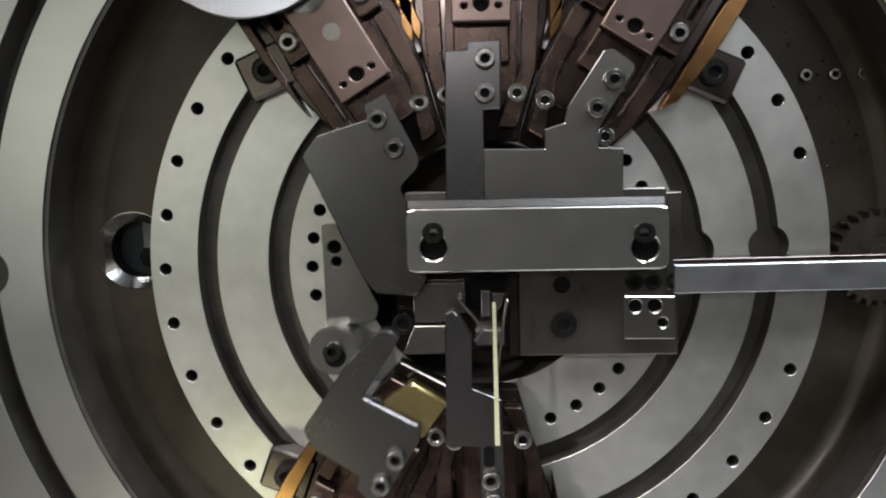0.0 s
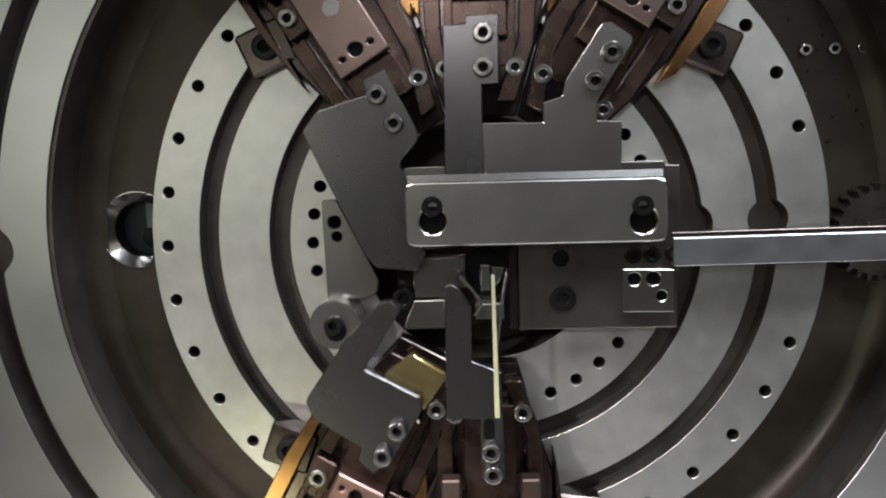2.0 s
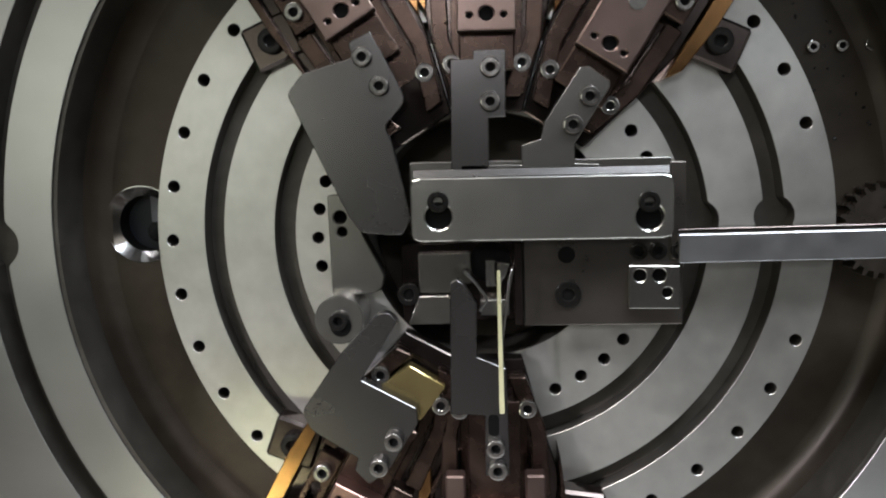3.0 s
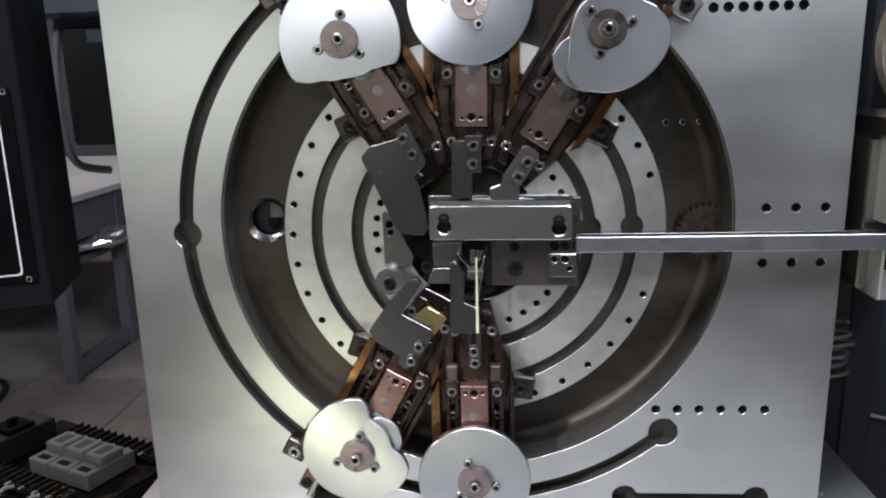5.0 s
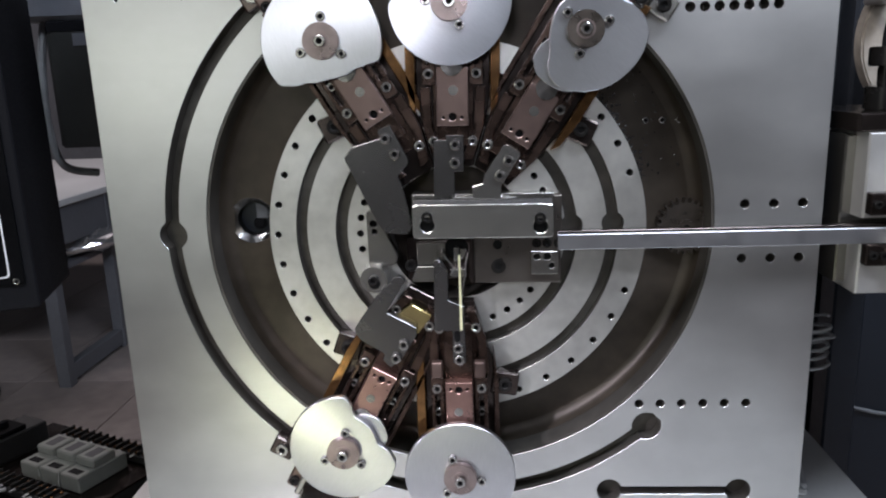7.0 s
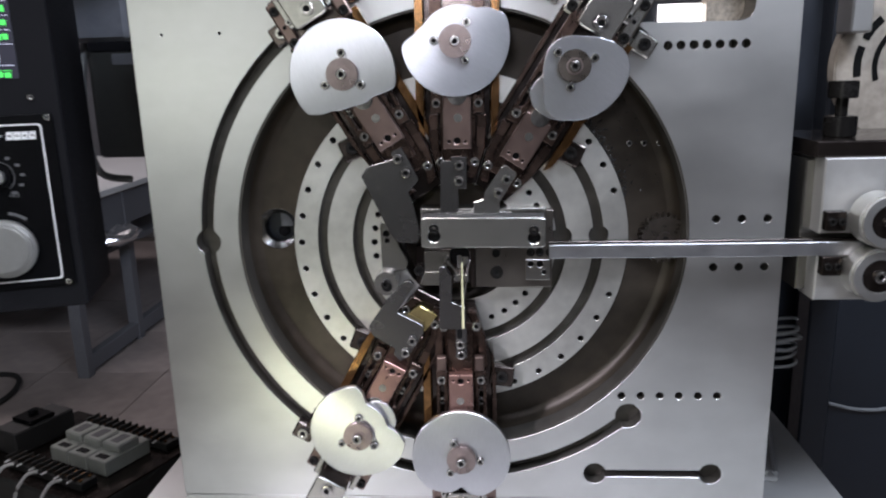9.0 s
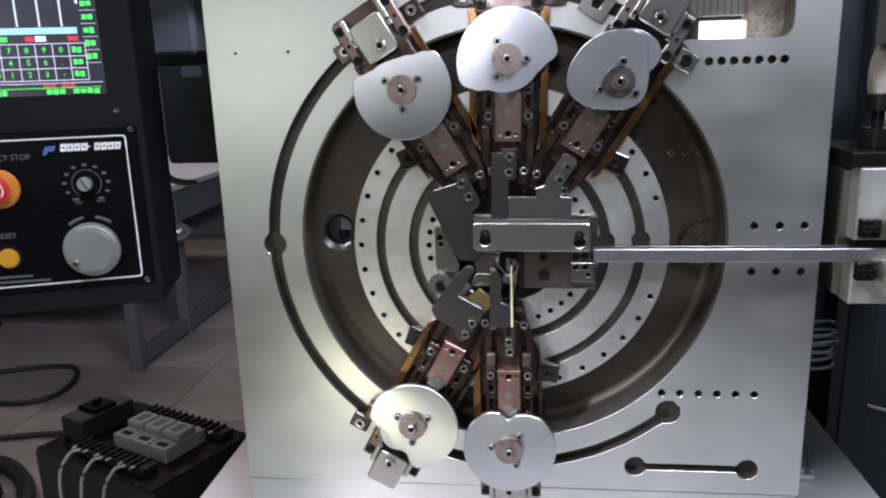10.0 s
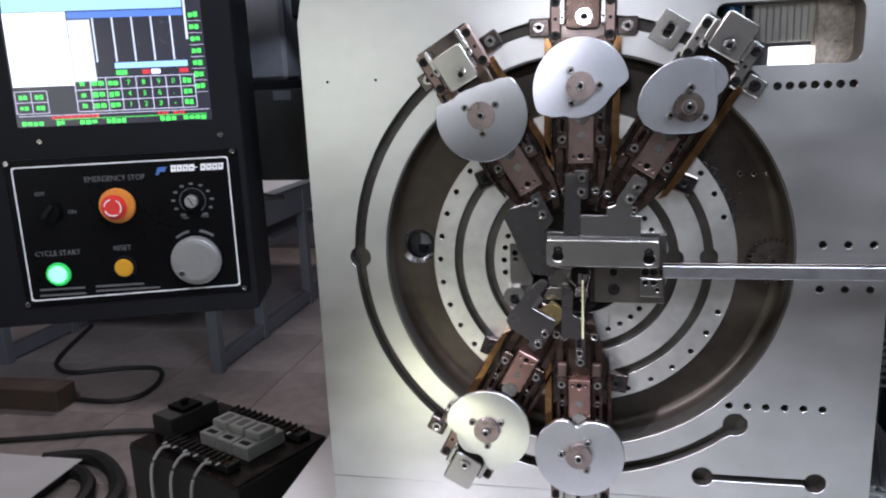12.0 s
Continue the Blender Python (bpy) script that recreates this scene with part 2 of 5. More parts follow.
def screw(parent, x, y, z, r=0.0065, h=0.007, mat=None, name="cap_screw"):
    """A socket head cap screw whose head stands on the depth y, facing the front."""
    mat = mat or SCREW
    key = (round(r, 4), round(h, 4), mat.name)
    if key not in SCREW_MESHES:
        bm = bmesh.new()
        seg = 20
        rows = []
        for rad, yy in ((r, 0), (r, -h * 0.85), (r * 0.95, -h * 0.95), (r * 0.84, -h), (r * 0.54, -h), (r * 0.47, -h * 0.9)):
            rows.append([bm.verts.new((rad * math.cos(2 * math.pi * k / seg), yy, rad * math.sin(2 * math.pi * k / seg))) for k in range(seg)])
        rows.append([bm.verts.new((r * 0.46 * math.cos(2 * math.pi * (k // 3 * 3.333) / seg), -h * 0.4, r * 0.46 * math.sin(2 * math.pi * (k // 3 * 3.333) / seg))) for k in range(seg)])
        for a, b in zip(rows, rows[1:]):
            for k in range(seg):
                bm.faces.new((a[k], a[(k + 1) % seg], b[(k + 1) % seg], b[k])).material_index = 1 if b is rows[-1] else 0
        bm.faces.new(rows[-1]).material_index = 1
        bmesh.ops.remove_doubles(bm, verts=bm.verts[:], dist=1e-6)
        bmesh.ops.recalc_face_normals(bm, faces=bm.faces[:])
        me = bpy.data.meshes.new(name)
        bm.to_mesh(me)
        bm.free()
        me.materials.append(mat)
        me.materials.append(BLACKHOLE)
        SCREW_MESHES[key] = me
    ob = new(name, SCREW_MESHES[key])
    ob.parent = parent
    ob.location = (x, y, z)
    ob.rotation_euler = (0, random.random() * 3, 0)
    return ob


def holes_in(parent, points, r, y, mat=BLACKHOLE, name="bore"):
    """Black discs that draw the shade inside blind bores, let in behind the depth y."""
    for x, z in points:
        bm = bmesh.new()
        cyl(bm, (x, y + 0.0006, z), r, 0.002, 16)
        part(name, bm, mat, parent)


def frame_turn(angle):
    """The pose of a slide unit at that polar angle round the machine's centre: its own z points outwards."""
    return pose(0, 0, ZC, 0, 90 - angle, 0)


# ---- the face plate
def build_face_plate():
    plate = thing("machine_face_plate", "large ground steel face plate of a wire forming machine", "machine plate")
    outline = [(-0.439, -0.403), (0.443, -0.403), (0.443, 0.43), (-0.428, 0.43), (-0.439, 0.38)]
    opening = rim(0.3155, 128)
    def slot_loop(r, w, a0, a1, bulges):
        """A slot along an arc that widens to round pockets at some angles."""
        inner, outer = [], []
        steps = sorted({round(a0 + (a1 - a0) * k / 90, 3) for k in range(91)} | {round(b + d, 3) for b, q in bulges for d in (-3, -2.7, -2.3, -1.8, -1.2, -0.6, 0, 0.6, 1.2, 1.8, 2.3, 2.7, 3) if a0 <= b + d <= a1})
        for a in steps:
            half = w
            for b, q in bulges:
                arc = r * radians(a - b)
                if abs(arc) < q:
                    half = max(half, math.sqrt(q * q - arc * arc))
            c, sn = math.cos(radians(a)), math.sin(radians(a))
            outer.append(((r + half) * c, (r + half) * sn))
            inner.append(((r - half) * c, (r - half) * sn))
        return outer + inner[::-1]

    slots = [slot_loop(0.36, 0.0088, 47, 315, [(179.8, 0.018), (312.1, 0.019)])]
    key = [(0.195 + 0.0165 * math.cos(radians(a)), -0.361 + 0.0165 * math.sin(radians(a))) for a in range(20, 341, 16)] + \
          [(0.364 + 0.0165 * math.cos(radians(a)), -0.361 + 0.0165 * math.sin(radians(a))) for a in range(200, 521, 16)]
    window = rounded([(0.236, 0.285), (0.384, 0.283), (0.384, 0.372), (0.19, 0.372), (0.19, 0.338), (0.217, 0.313)], [0.004, 0.022, 0.022, 0.015, 0.008, 0.004], 6)
    small = [(x, z) for z in (0.0247, -0.043) for x in (0.3505, 0.385, 0.419)]
    small += [(0.231 + k * 0.0272, -0.2355) for k in range(6)]
    small += [(0.2762 + k * 0.0165, 0.255) for k in range(7)]
    tiny = [(-0.396, 0.288), (-0.316, 0.288)]
    bores = [rim(0.0058, 14, c) for c in small] + [rim(0.0022, 8, c) for c in tiny]
    # flanks of the opening, slots and bores darkened to draw their shade
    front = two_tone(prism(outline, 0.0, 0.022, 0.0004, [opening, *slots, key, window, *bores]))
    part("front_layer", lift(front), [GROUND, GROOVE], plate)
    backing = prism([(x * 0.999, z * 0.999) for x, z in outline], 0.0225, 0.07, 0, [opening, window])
    part("backing_layer", lift(backing), GROOVE, plate, "oily groove floor, its shade in the colour")
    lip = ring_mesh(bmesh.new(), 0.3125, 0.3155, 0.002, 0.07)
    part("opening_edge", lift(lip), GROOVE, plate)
    return plate


build_face_plate()


def build_recess():
    rec = thing("recess", "brown oiled cast iron recess round the tool ring", "machine recess")
    floor = prism(rim(0.318, 128), 0.052, 0.07, 0, [rim(0.0305, 36, (-0.2725, 0.0090)), rim(0.1, 48)])
    part("recess_floor", lift(floor), CAST, rec)
    fillet = bmesh.new()
    rows = []
    for k in range(128):
        a = 2 * math.pi * k / 128
        rows.append([fillet.verts.new((r * math.cos(a), y, r * math.sin(a))) for r, y in ((0.3125, 0.036), (0.3105, 0.044), (0.305, 0.05), (0.297, 0.0519), (0.3125, 0.0519))])
    for k in range(128):
        p, q = rows[k], rows[(k + 1) % 128]
        for j in range(5):
            fillet.faces.new((p[j], p[(j + 1) % 5], q[(j + 1) % 5], q[j]))
    part("recess_fillet", lift(fillet), CAST, rec, smooth=True)
    # round opening with a bright machined sleeve and a pinion behind
    sleeve = bmesh.new()
    rows = [[sleeve.verts.new((r * math.cos(2 * math.pi * k / 40), y, r * math.sin(2 * math.pi * k / 40))) for r, y in ((0.0305, 0.0512), (0.0300, 0.0512), (0.0225, 0.0588), (0.0225, 0.0600), (0.0305, 0.0600))] for k in range(40)]
    for k in range(40):
        for j in range(5):
            sleeve.faces.new((rows[k][j], rows[k][(j + 1) % 5], rows[(k + 1) % 40][(j + 1) % 5], rows[(k + 1) % 40][j]))
    bmesh.ops.translate(sleeve, vec=(-0.2725, 0, 0.0090), verts=sleeve.verts[:])
    part("bore_sleeve", lift(sleeve), SLEEVE, rec, "bright machined sleeve", smooth=True)
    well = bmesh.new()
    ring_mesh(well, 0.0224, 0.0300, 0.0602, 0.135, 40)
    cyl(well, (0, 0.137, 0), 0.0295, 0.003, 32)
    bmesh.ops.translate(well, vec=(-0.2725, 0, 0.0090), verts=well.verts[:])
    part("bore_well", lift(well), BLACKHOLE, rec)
    for k in range(3):
        screw(rec, 0.2395 + k * 0.0206, 0.052, 0.1250 + ZC, 0.0046, 0.0042, SCREW)
    # chips and oil beads that cling to the recess beside the ring
    chips = bmesh.new()
    dice = random.Random(7)
    for k in range(380):
        a = radians(dice.uniform(12, 54))
        r = 0.2315 + abs(dice.gauss(0, 0.008)) if dice.random() < 0.9 else dice.uniform(0.232, 0.300)
        size = dice.uniform(0.0006, 0.0017)
        spot_at = Matrix.Translation((r * math.cos(a), 0.0519, r * math.sin(a))) @ Matrix.Rotation(dice.uniform(0, 6), 4, "Y") @ Matrix.Diagonal((size * dice.uniform(0.8, 2.2), size * 0.7, size, 1))
        bmesh.ops.create_icosphere(chips, subdivisions=1, radius=1, matrix=spot_at)
    tagged(part("wet_chip_layer", lift(chips), OILBEAD, rec, "wet metal chips and oil beads", smooth=True), "wet metal chips and oil beads", kind="stuff")
    return rec


build_recess()


def gear(name, x, z, y, r, teeth, depth, label):
    g = thing(name, label, "gear", at=pose(x, y, z + ZC))
    loop = []
    for k in range(teeth):
        for rad, off in ((r * 0.87, 0.0), (r * 0.87, 0.3), (r, 0.42), (r, 0.68), (r * 0.87, 0.8)):
            a = 2 * math.pi * (k + off) / teeth
            loop.append((rad * math.cos(a), rad * math.sin(a)))
    part("toothed_wheel", prism(loop, 0, depth, 0.0), GEARGREY, g)
    bm = bmesh.new()
    cyl(bm, (0, -0.002, 0), r * 0.28, 0.006, 20, 0.001)
    part("gear_hub", bm, GEARGREY, g)
    bm = bmesh.new()
    cyl(bm, (0, -0.0055, 0), r * 0.12, 0.002, 14)
    part("centre_bore", bm, BLACKHOLE, g)
    return g


gear("pinion", 0.291, -0.010, 0.036, 0.036, 26, 0.0165, "small brown steel pinion in the recess")


def build_rack():
    """A grey toothed block that shows in the round bore, with a black hose end below it."""
    r = thing("drive_rack", "pale grey toothed steel block inside the round bore", "machine part")
    loop = [(-0.2715, 0.0095), (-0.2560, 0.0095)]
    for k in range(5):
        z = 0.0095 + k * 0.0042
        loop += [(-0.2560, z + 0.0008), (-0.2534, z + 0.0014), (-0.2534, z + 0.0028), (-0.2560, z + 0.0034)]
    loop += [(-0.2560, 0.0308), (-0.2715, 0.0308)]
    part("rack_block", lift(prism(loop, 0.066, 0.13, 0.0006)), FRAMEGREY, r)
    bm = bmesh.new()
    cyl(bm, (-0.2690, 0.083, 0.0015), 0.0085, 0.03, 24, 0.002)
    part("hose_end", lift(bm), WETBLACK, r, "wet black hose end", smooth=True)
    return r


build_rack()


def flared(r, sign, seg=144, at=2.4, pocket=0.0135, half=0.007):
    """A circle that swells by a round pocket at one angle, outwards (sign 1) or inwards (-1)."""
    mid = r - sign * half
    pts = []
    steps = sorted({round(360 * k / seg, 3) for k in range(seg)} | {round((at + d * 0.5) % 360, 3) for d in range(-10, 11)})
    for a in steps:
        arc = mid * radians((a - at + 180) % 360 - 180)
        more = max(0.0, math.sqrt(pocket ** 2 - arc ** 2) - half) if abs(arc) < pocket else 0.0
        pts.append(((r + sign * more) * math.cos(radians(a)), (r + sign * more) * math.sin(radians(a))))
    return pts


def build_ring():
    ring = thing("tool_ring", "ground steel tool ring with two grooves and rows of bores", "machine ring")
    yf = -0.014
    angles = [139.4, 149.7, 159.7, 169.6, 179.4, 189.4, 199.6, 209.5, 219.6, 230, 37.6, 28.0, 18.1, -20.5, -30.2, -40, -50, -60, -70]
    rr = 0.2205
    holes = [rim(0.0043, 14, (rr * math.cos(radians(a)), rr * math.sin(radians(a)))) for a in angles]
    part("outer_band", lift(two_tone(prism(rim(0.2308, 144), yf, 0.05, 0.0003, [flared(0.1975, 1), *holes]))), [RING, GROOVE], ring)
    part("groove_floor", lift(ring_mesh(bmesh.new(), 0.172, 0.206, 0.0, 0.05)), GROOVE, ring, "oily groove, its shade in the colour")
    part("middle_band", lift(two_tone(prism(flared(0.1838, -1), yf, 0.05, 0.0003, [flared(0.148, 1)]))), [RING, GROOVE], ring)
    part("inner_groove_floor", lift(ring_mesh(bmesh.new(), 0.124, 0.156, 0.0, 0.05)), GROOVE, ring, "oily groove, its shade in the colour")
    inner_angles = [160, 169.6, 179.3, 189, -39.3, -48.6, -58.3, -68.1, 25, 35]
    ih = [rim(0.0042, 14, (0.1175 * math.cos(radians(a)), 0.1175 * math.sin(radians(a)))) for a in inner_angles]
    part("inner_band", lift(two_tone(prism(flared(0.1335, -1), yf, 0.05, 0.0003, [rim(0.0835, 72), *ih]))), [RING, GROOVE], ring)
    bm = bmesh.new()
    cyl(bm, (0, 0.045, 0), 0.0999, 0.008, 64)
    part("centre_bore_floor", lift(bm), CAST, ring, "dark brown oiled bore")
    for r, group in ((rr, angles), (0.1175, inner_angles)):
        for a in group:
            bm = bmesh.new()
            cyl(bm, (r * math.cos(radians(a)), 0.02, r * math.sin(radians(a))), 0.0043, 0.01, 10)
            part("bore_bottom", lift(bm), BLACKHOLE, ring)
    return ring


build_ring()


# ---- slide units round the ring
SHALLOW = 0.72       # the upper units stand less proud than the lower ones
UNITS = [("upper left", 120.8, 0.270), ("upper middle", 89.2, 0.2685), ("upper right", 57.5, 0.2765), ("lower left", -118.7, 0.298), ("lower middle", -89.9, 0.297)]


def into_unit(points, angle, back=0.0):
    """Points (x, z) of the face turned into a slide unit's own frame, moved inwards by back."""
    c, s = math.cos(radians(angle)), math.sin(radians(angle))
    points = [(x - 0.0025, z - 0.0018) for x, z in points]
    return [(x * s - z * c, x * c + z * s - back) for x, z in points]


def build_slide_unit(k, angle, hub, clamps, ends, amber):
    u = thing("slide_unit", "oily brown steel slide unit with gibs and clamps", "slide unit", "slide units round the ring", frame_turn(angle))
    u.scale = (1, SHALLOW if k < 3 else 1, 1)
    w0, w1 = (0.0231, 0.0351) if k < 3 else (0.0209, 0.0318)      # neighbours meet edge to edge
    base = rounded([(-w0, 0.0825), (w0, 0.0825), (w1, 0.125), (0.043, 0.162), (0.043, 0.40), (-0.043, 0.40), (-0.043, 0.162), (-w1, 0.125)], 0.001, 2)
    part("base_plate", prism(base, -0.030, -0.0145, 0.001), DARKBLOCK, u)
    for sx in (-1, 1):
        nose = rounded([(sx * 0.010, 0.092), (sx * 0.022, 0.092), (sx * 0.0345, 0.128), (sx * 0.0375, 0.175), (sx * 0.026, 0.175), (sx * 0.0245, 0.13)], 0.0015, 2)
        part("nose_gib", prism(nose, -0.041, -0.0302, 0.0008), BRONZE, u)
        screw(u, sx * 0.0225, -0.041, 0.113, 0.0062, 0.004)
        rail = rounded([(sx * 0.0192, 0.178), (sx * 0.0350, 0.178), (sx * 0.0350, 0.335), (sx * 0.0192, 0.335)], 0.0015, 2)
        slot = rounded([(sx * 0.0245, 0.20), (sx * 0.0305, 0.20), (sx * 0.0305, 0.25), (sx * 0.0245, 0.25)], 0.0028, 3)
        part("gib_rail", prism(rail, -0.045, -0.0302, 0.0008, [slot]), BRONZE, u)
        screw(u, sx * 0.0275, -0.045, 0.19, 0.0062, 0.006)
        screw(u, sx * 0.0275, -0.036, 0.225, 0.0055, 0.006)
        screw(u, sx * 0.0275, -0.045, 0.275, 0.0062, 0.006)
        wide = 0.0545 if sx == amber or amber == 0 else 0.049
        cheek = [(sx * 0.0435, 0.145), (sx * (wide - 0.004), 0.155), (sx * wide, 0.19), (sx * wide, 0.335), (sx * 0.0435, 0.335)]
        part("side_cheek", prism(cheek, -0.040, -0.0145, 0.0006), BRASSY if sx == amber or amber == 0 else BRONZE, u, "amber oiled cheek" if sx == amber or amber == 0 else "")
    # guide channel floor under the slider, and keeper bars
    bm = bmesh.new()
    box(bm, (0, -0.0312, 0.2), (0.046, 0.002, 0.17), 0.0005)
    part("slide_way", bm, BRONZE, u)
    for sx in (-1, 1) if k == 4 else ():
        bm = bmesh.new()
        box(bm, (sx * 0.0262, -0.0515, 0.163), (0.013, 0.012, 0.02), 0.0012)
        part("keeper", bm, FOLLOWER, u)
    # clamps on the ring
    for a, r in clamps:
        d = radians(a)
        x, z = r * math.sin(-d), r * math.cos(d)
        bm = bmesh.new()
        box(bm, (x, -0.0235, z), (0.034, 0.018, 0.030), 0.002, -8 * (1 if a < 0 else -1))
        part("ring_clamp", bm, DARKBLOCK, u)
        screw(u, x, -0.0325, z, 0.0085, 0.006, SCREWDARK)
    # clamps on the face plate
    for a, r in ends:
        d = radians(a)
        x, z = r * math.sin(-d), r * math.cos(d)
        if k == 2 and a > 0:
            slot = rounded([(x - 0.0065, z - 0.012), (x + 0.0065, z - 0.012), (x + 0.0065, z + 0.012), (x - 0.0065, z + 0.012)], 0.006, 4)
            body = rounded([(x - 0.02, z - 0.023), (x + 0.02, z - 0.023), (x + 0.02, z + 0.023), (x - 0.02, z + 0.023)], 0.002, 2)
            part("plate_clamp", prism(body, -0.024, 0, 0.001, [slot]), BLOCK, u, "bright clamp with an oblong slot")
            screw(u, x, -0.012, z + 0.004, 0.006, 0.007, SCREWDARK)
            continue
        bm = bmesh.new()
        box(bm, (x, -0.011, z), (0.03, 0.022, 0.026), 0.002)
        part("plate_clamp", bm, DARKBLOCK if k != 2 else BLOCK, u)
        if k == 2:
            bm = bmesh.new()
            cyl(bm, (x, -0.0228, z), 0.0125, 0.0016, 28, 0.0005)
            part("clamp_washer", bm, BLOCK, u)
        screw(u, x, -0.0236 if k == 2 else -0.022, z, 0.0082, 0.006, SCREWDARK if k == 2 else SCREW)
    for sx in (-1, 1):
        bm = bmesh.new()
        box(bm, (sx * 0.0385, -0.034, 0.362), (0.0165, 0.018, 0.068), 0.0025)
        part("end_bracket", bm, BLOCK if k == 2 else FOLLOWER, u)
        screw(u, sx * 0.0385, -0.0432, 0.338, 0.0066, 0.005, SCREWDARK)
        holes_in(u, [(sx * 0.0385, 0.361)], 0.0026, -0.0441, name="oil_hole")
        screw(u, sx * 0.0385, -0.0432, 0.384, 0.0066, 0.005, SCREWDARK)
        bm = bmesh.new()
        box(bm, (sx * 0.0285, -0.040, 0.374), (0.008, 0.03, 0.042), 0.0015)
        part("end_jaw", bm, BLOCK, u)
        screw(u, sx * 0.0287, -0.055, 0.362, 0.0042, 0.004)
    bm = bmesh.new()
    cyl(bm, (0, -0.047, hub), 0.014, 0.034, 24)
    part("cam_shaft", bm, DARKBLOCK, u)
    return u


CLAMPS = [[(15.5, 0.193)], [], [(-18.5, 0.193)], [(-16.0, 0.196)], [(16.5, 0.2)]]
ENDS = [[(7.8, 0.364), (-9.6, 0.361)], [(10.2, 0.357), (-10.2, 0.355)], [(12.2, 0.362), (-10.8, 0.353)], [(-11, 0.371), (-9.5, 0.346)], []]
AMBER = [1, 0, 1, 1, 1]
for k, (where, angle, hub) in enumerate(UNITS):
    build_slide_unit(k, angle, hub, CLAMPS[k], ENDS[k], AMBER[k])


TAIL = [0.328, 0.329, 0.329, 0.379, 0.375]


def build_slider(k, angle, blade, y0, y1, screws, back, mat, inner):
    """A slider with its follower block and tool, in the forward position; blade: outline on the face."""
    sl = thing("tool_slider", "oily steel slider with follower, tool blade and tail block", "tool slider", "tool sliders", frame_turn(angle))
    if k < 3:
        sl.scale = (1.032, SHALLOW, 1.032)
    bm = bmesh.new()
    box(bm, (0, -0.0392, 0.172), (0.0345, 0.013, 0.13), 0.001)
    part("slider_body", bm, BRONZE, sl)
    w = 0.0178 if k < 3 else 0.0166
    outline = [(-w, inner), (w, inner), (w, inner + 0.064), (-w, inner + 0.064)]
    dots = ((0.0046, 0, inner + 0.0098), (0.002, -0.0103, inner + 0.0088), (0.002, 0.0103, inner + 0.0088))
    part("follower_block", prism(outline, -0.060, -0.0458, 0.0008, [rim(r, 16, (x, z)) for r, x, z in dots]), FOLLOWER_LIT if k > 2 else FOLLOWER, sl, "brown follower block with lamp light in its colour" if k > 2 else "")
    for r, x, z in dots:
        bm = bmesh.new()
        cyl(bm, (x, -0.052, z), r * 0.98, 0.006, 14)
        part("bore_bottom", bm, BLACKHOLE, sl)
    bm = bmesh.new()
    cyl(bm, (0.001, -0.0602, inner + 0.0385), 0.0055, 0.0016, 18, 0.0005)
    part("oil_plug", bm, BLOCK, sl)
    bm = bmesh.new()
    cyl(bm, (0, -0.0545, inner + 0.066), 0.012, 0.017, 24, 0.001)
    part("cam_roller", bm, SCREW, sl)
    tail = TAIL[k]
    face = rounded([(-0.0238, tail - 0.0145), (0.0236, tail - 0.0145), (0.0238, tail + 0.040), (-0.0236, tail + 0.040)], 0.0065, 4)
    part("tail_block", prism(face, -0.0602, -0.0305, 0.0016), BRONZE if k == 1 else BLOCK, sl, "oily brown tail block" if k == 1 else "worn bright steel tail block", smooth=True)
    bm = bmesh.new()
    cyl(bm, (0.002, -0.0608, tail), 0.0112, 0.0014, 28, 0.0005)
    part("bolt_washer", bm, SCREW, sl)
    screw(sl, 0.002, -0.0614, tail, 0.0085, 0.0036)
    part("tool_blade", prism(rounded(into_unit(blade[0], angle, back), blade[1], 3), y0, y1, 0.0006), mat, sl, blade[2])
    for x, z in into_unit(screws, angle, back):
        screw(sl, x, y0, z, 0.0062, 0.006)
    return sl


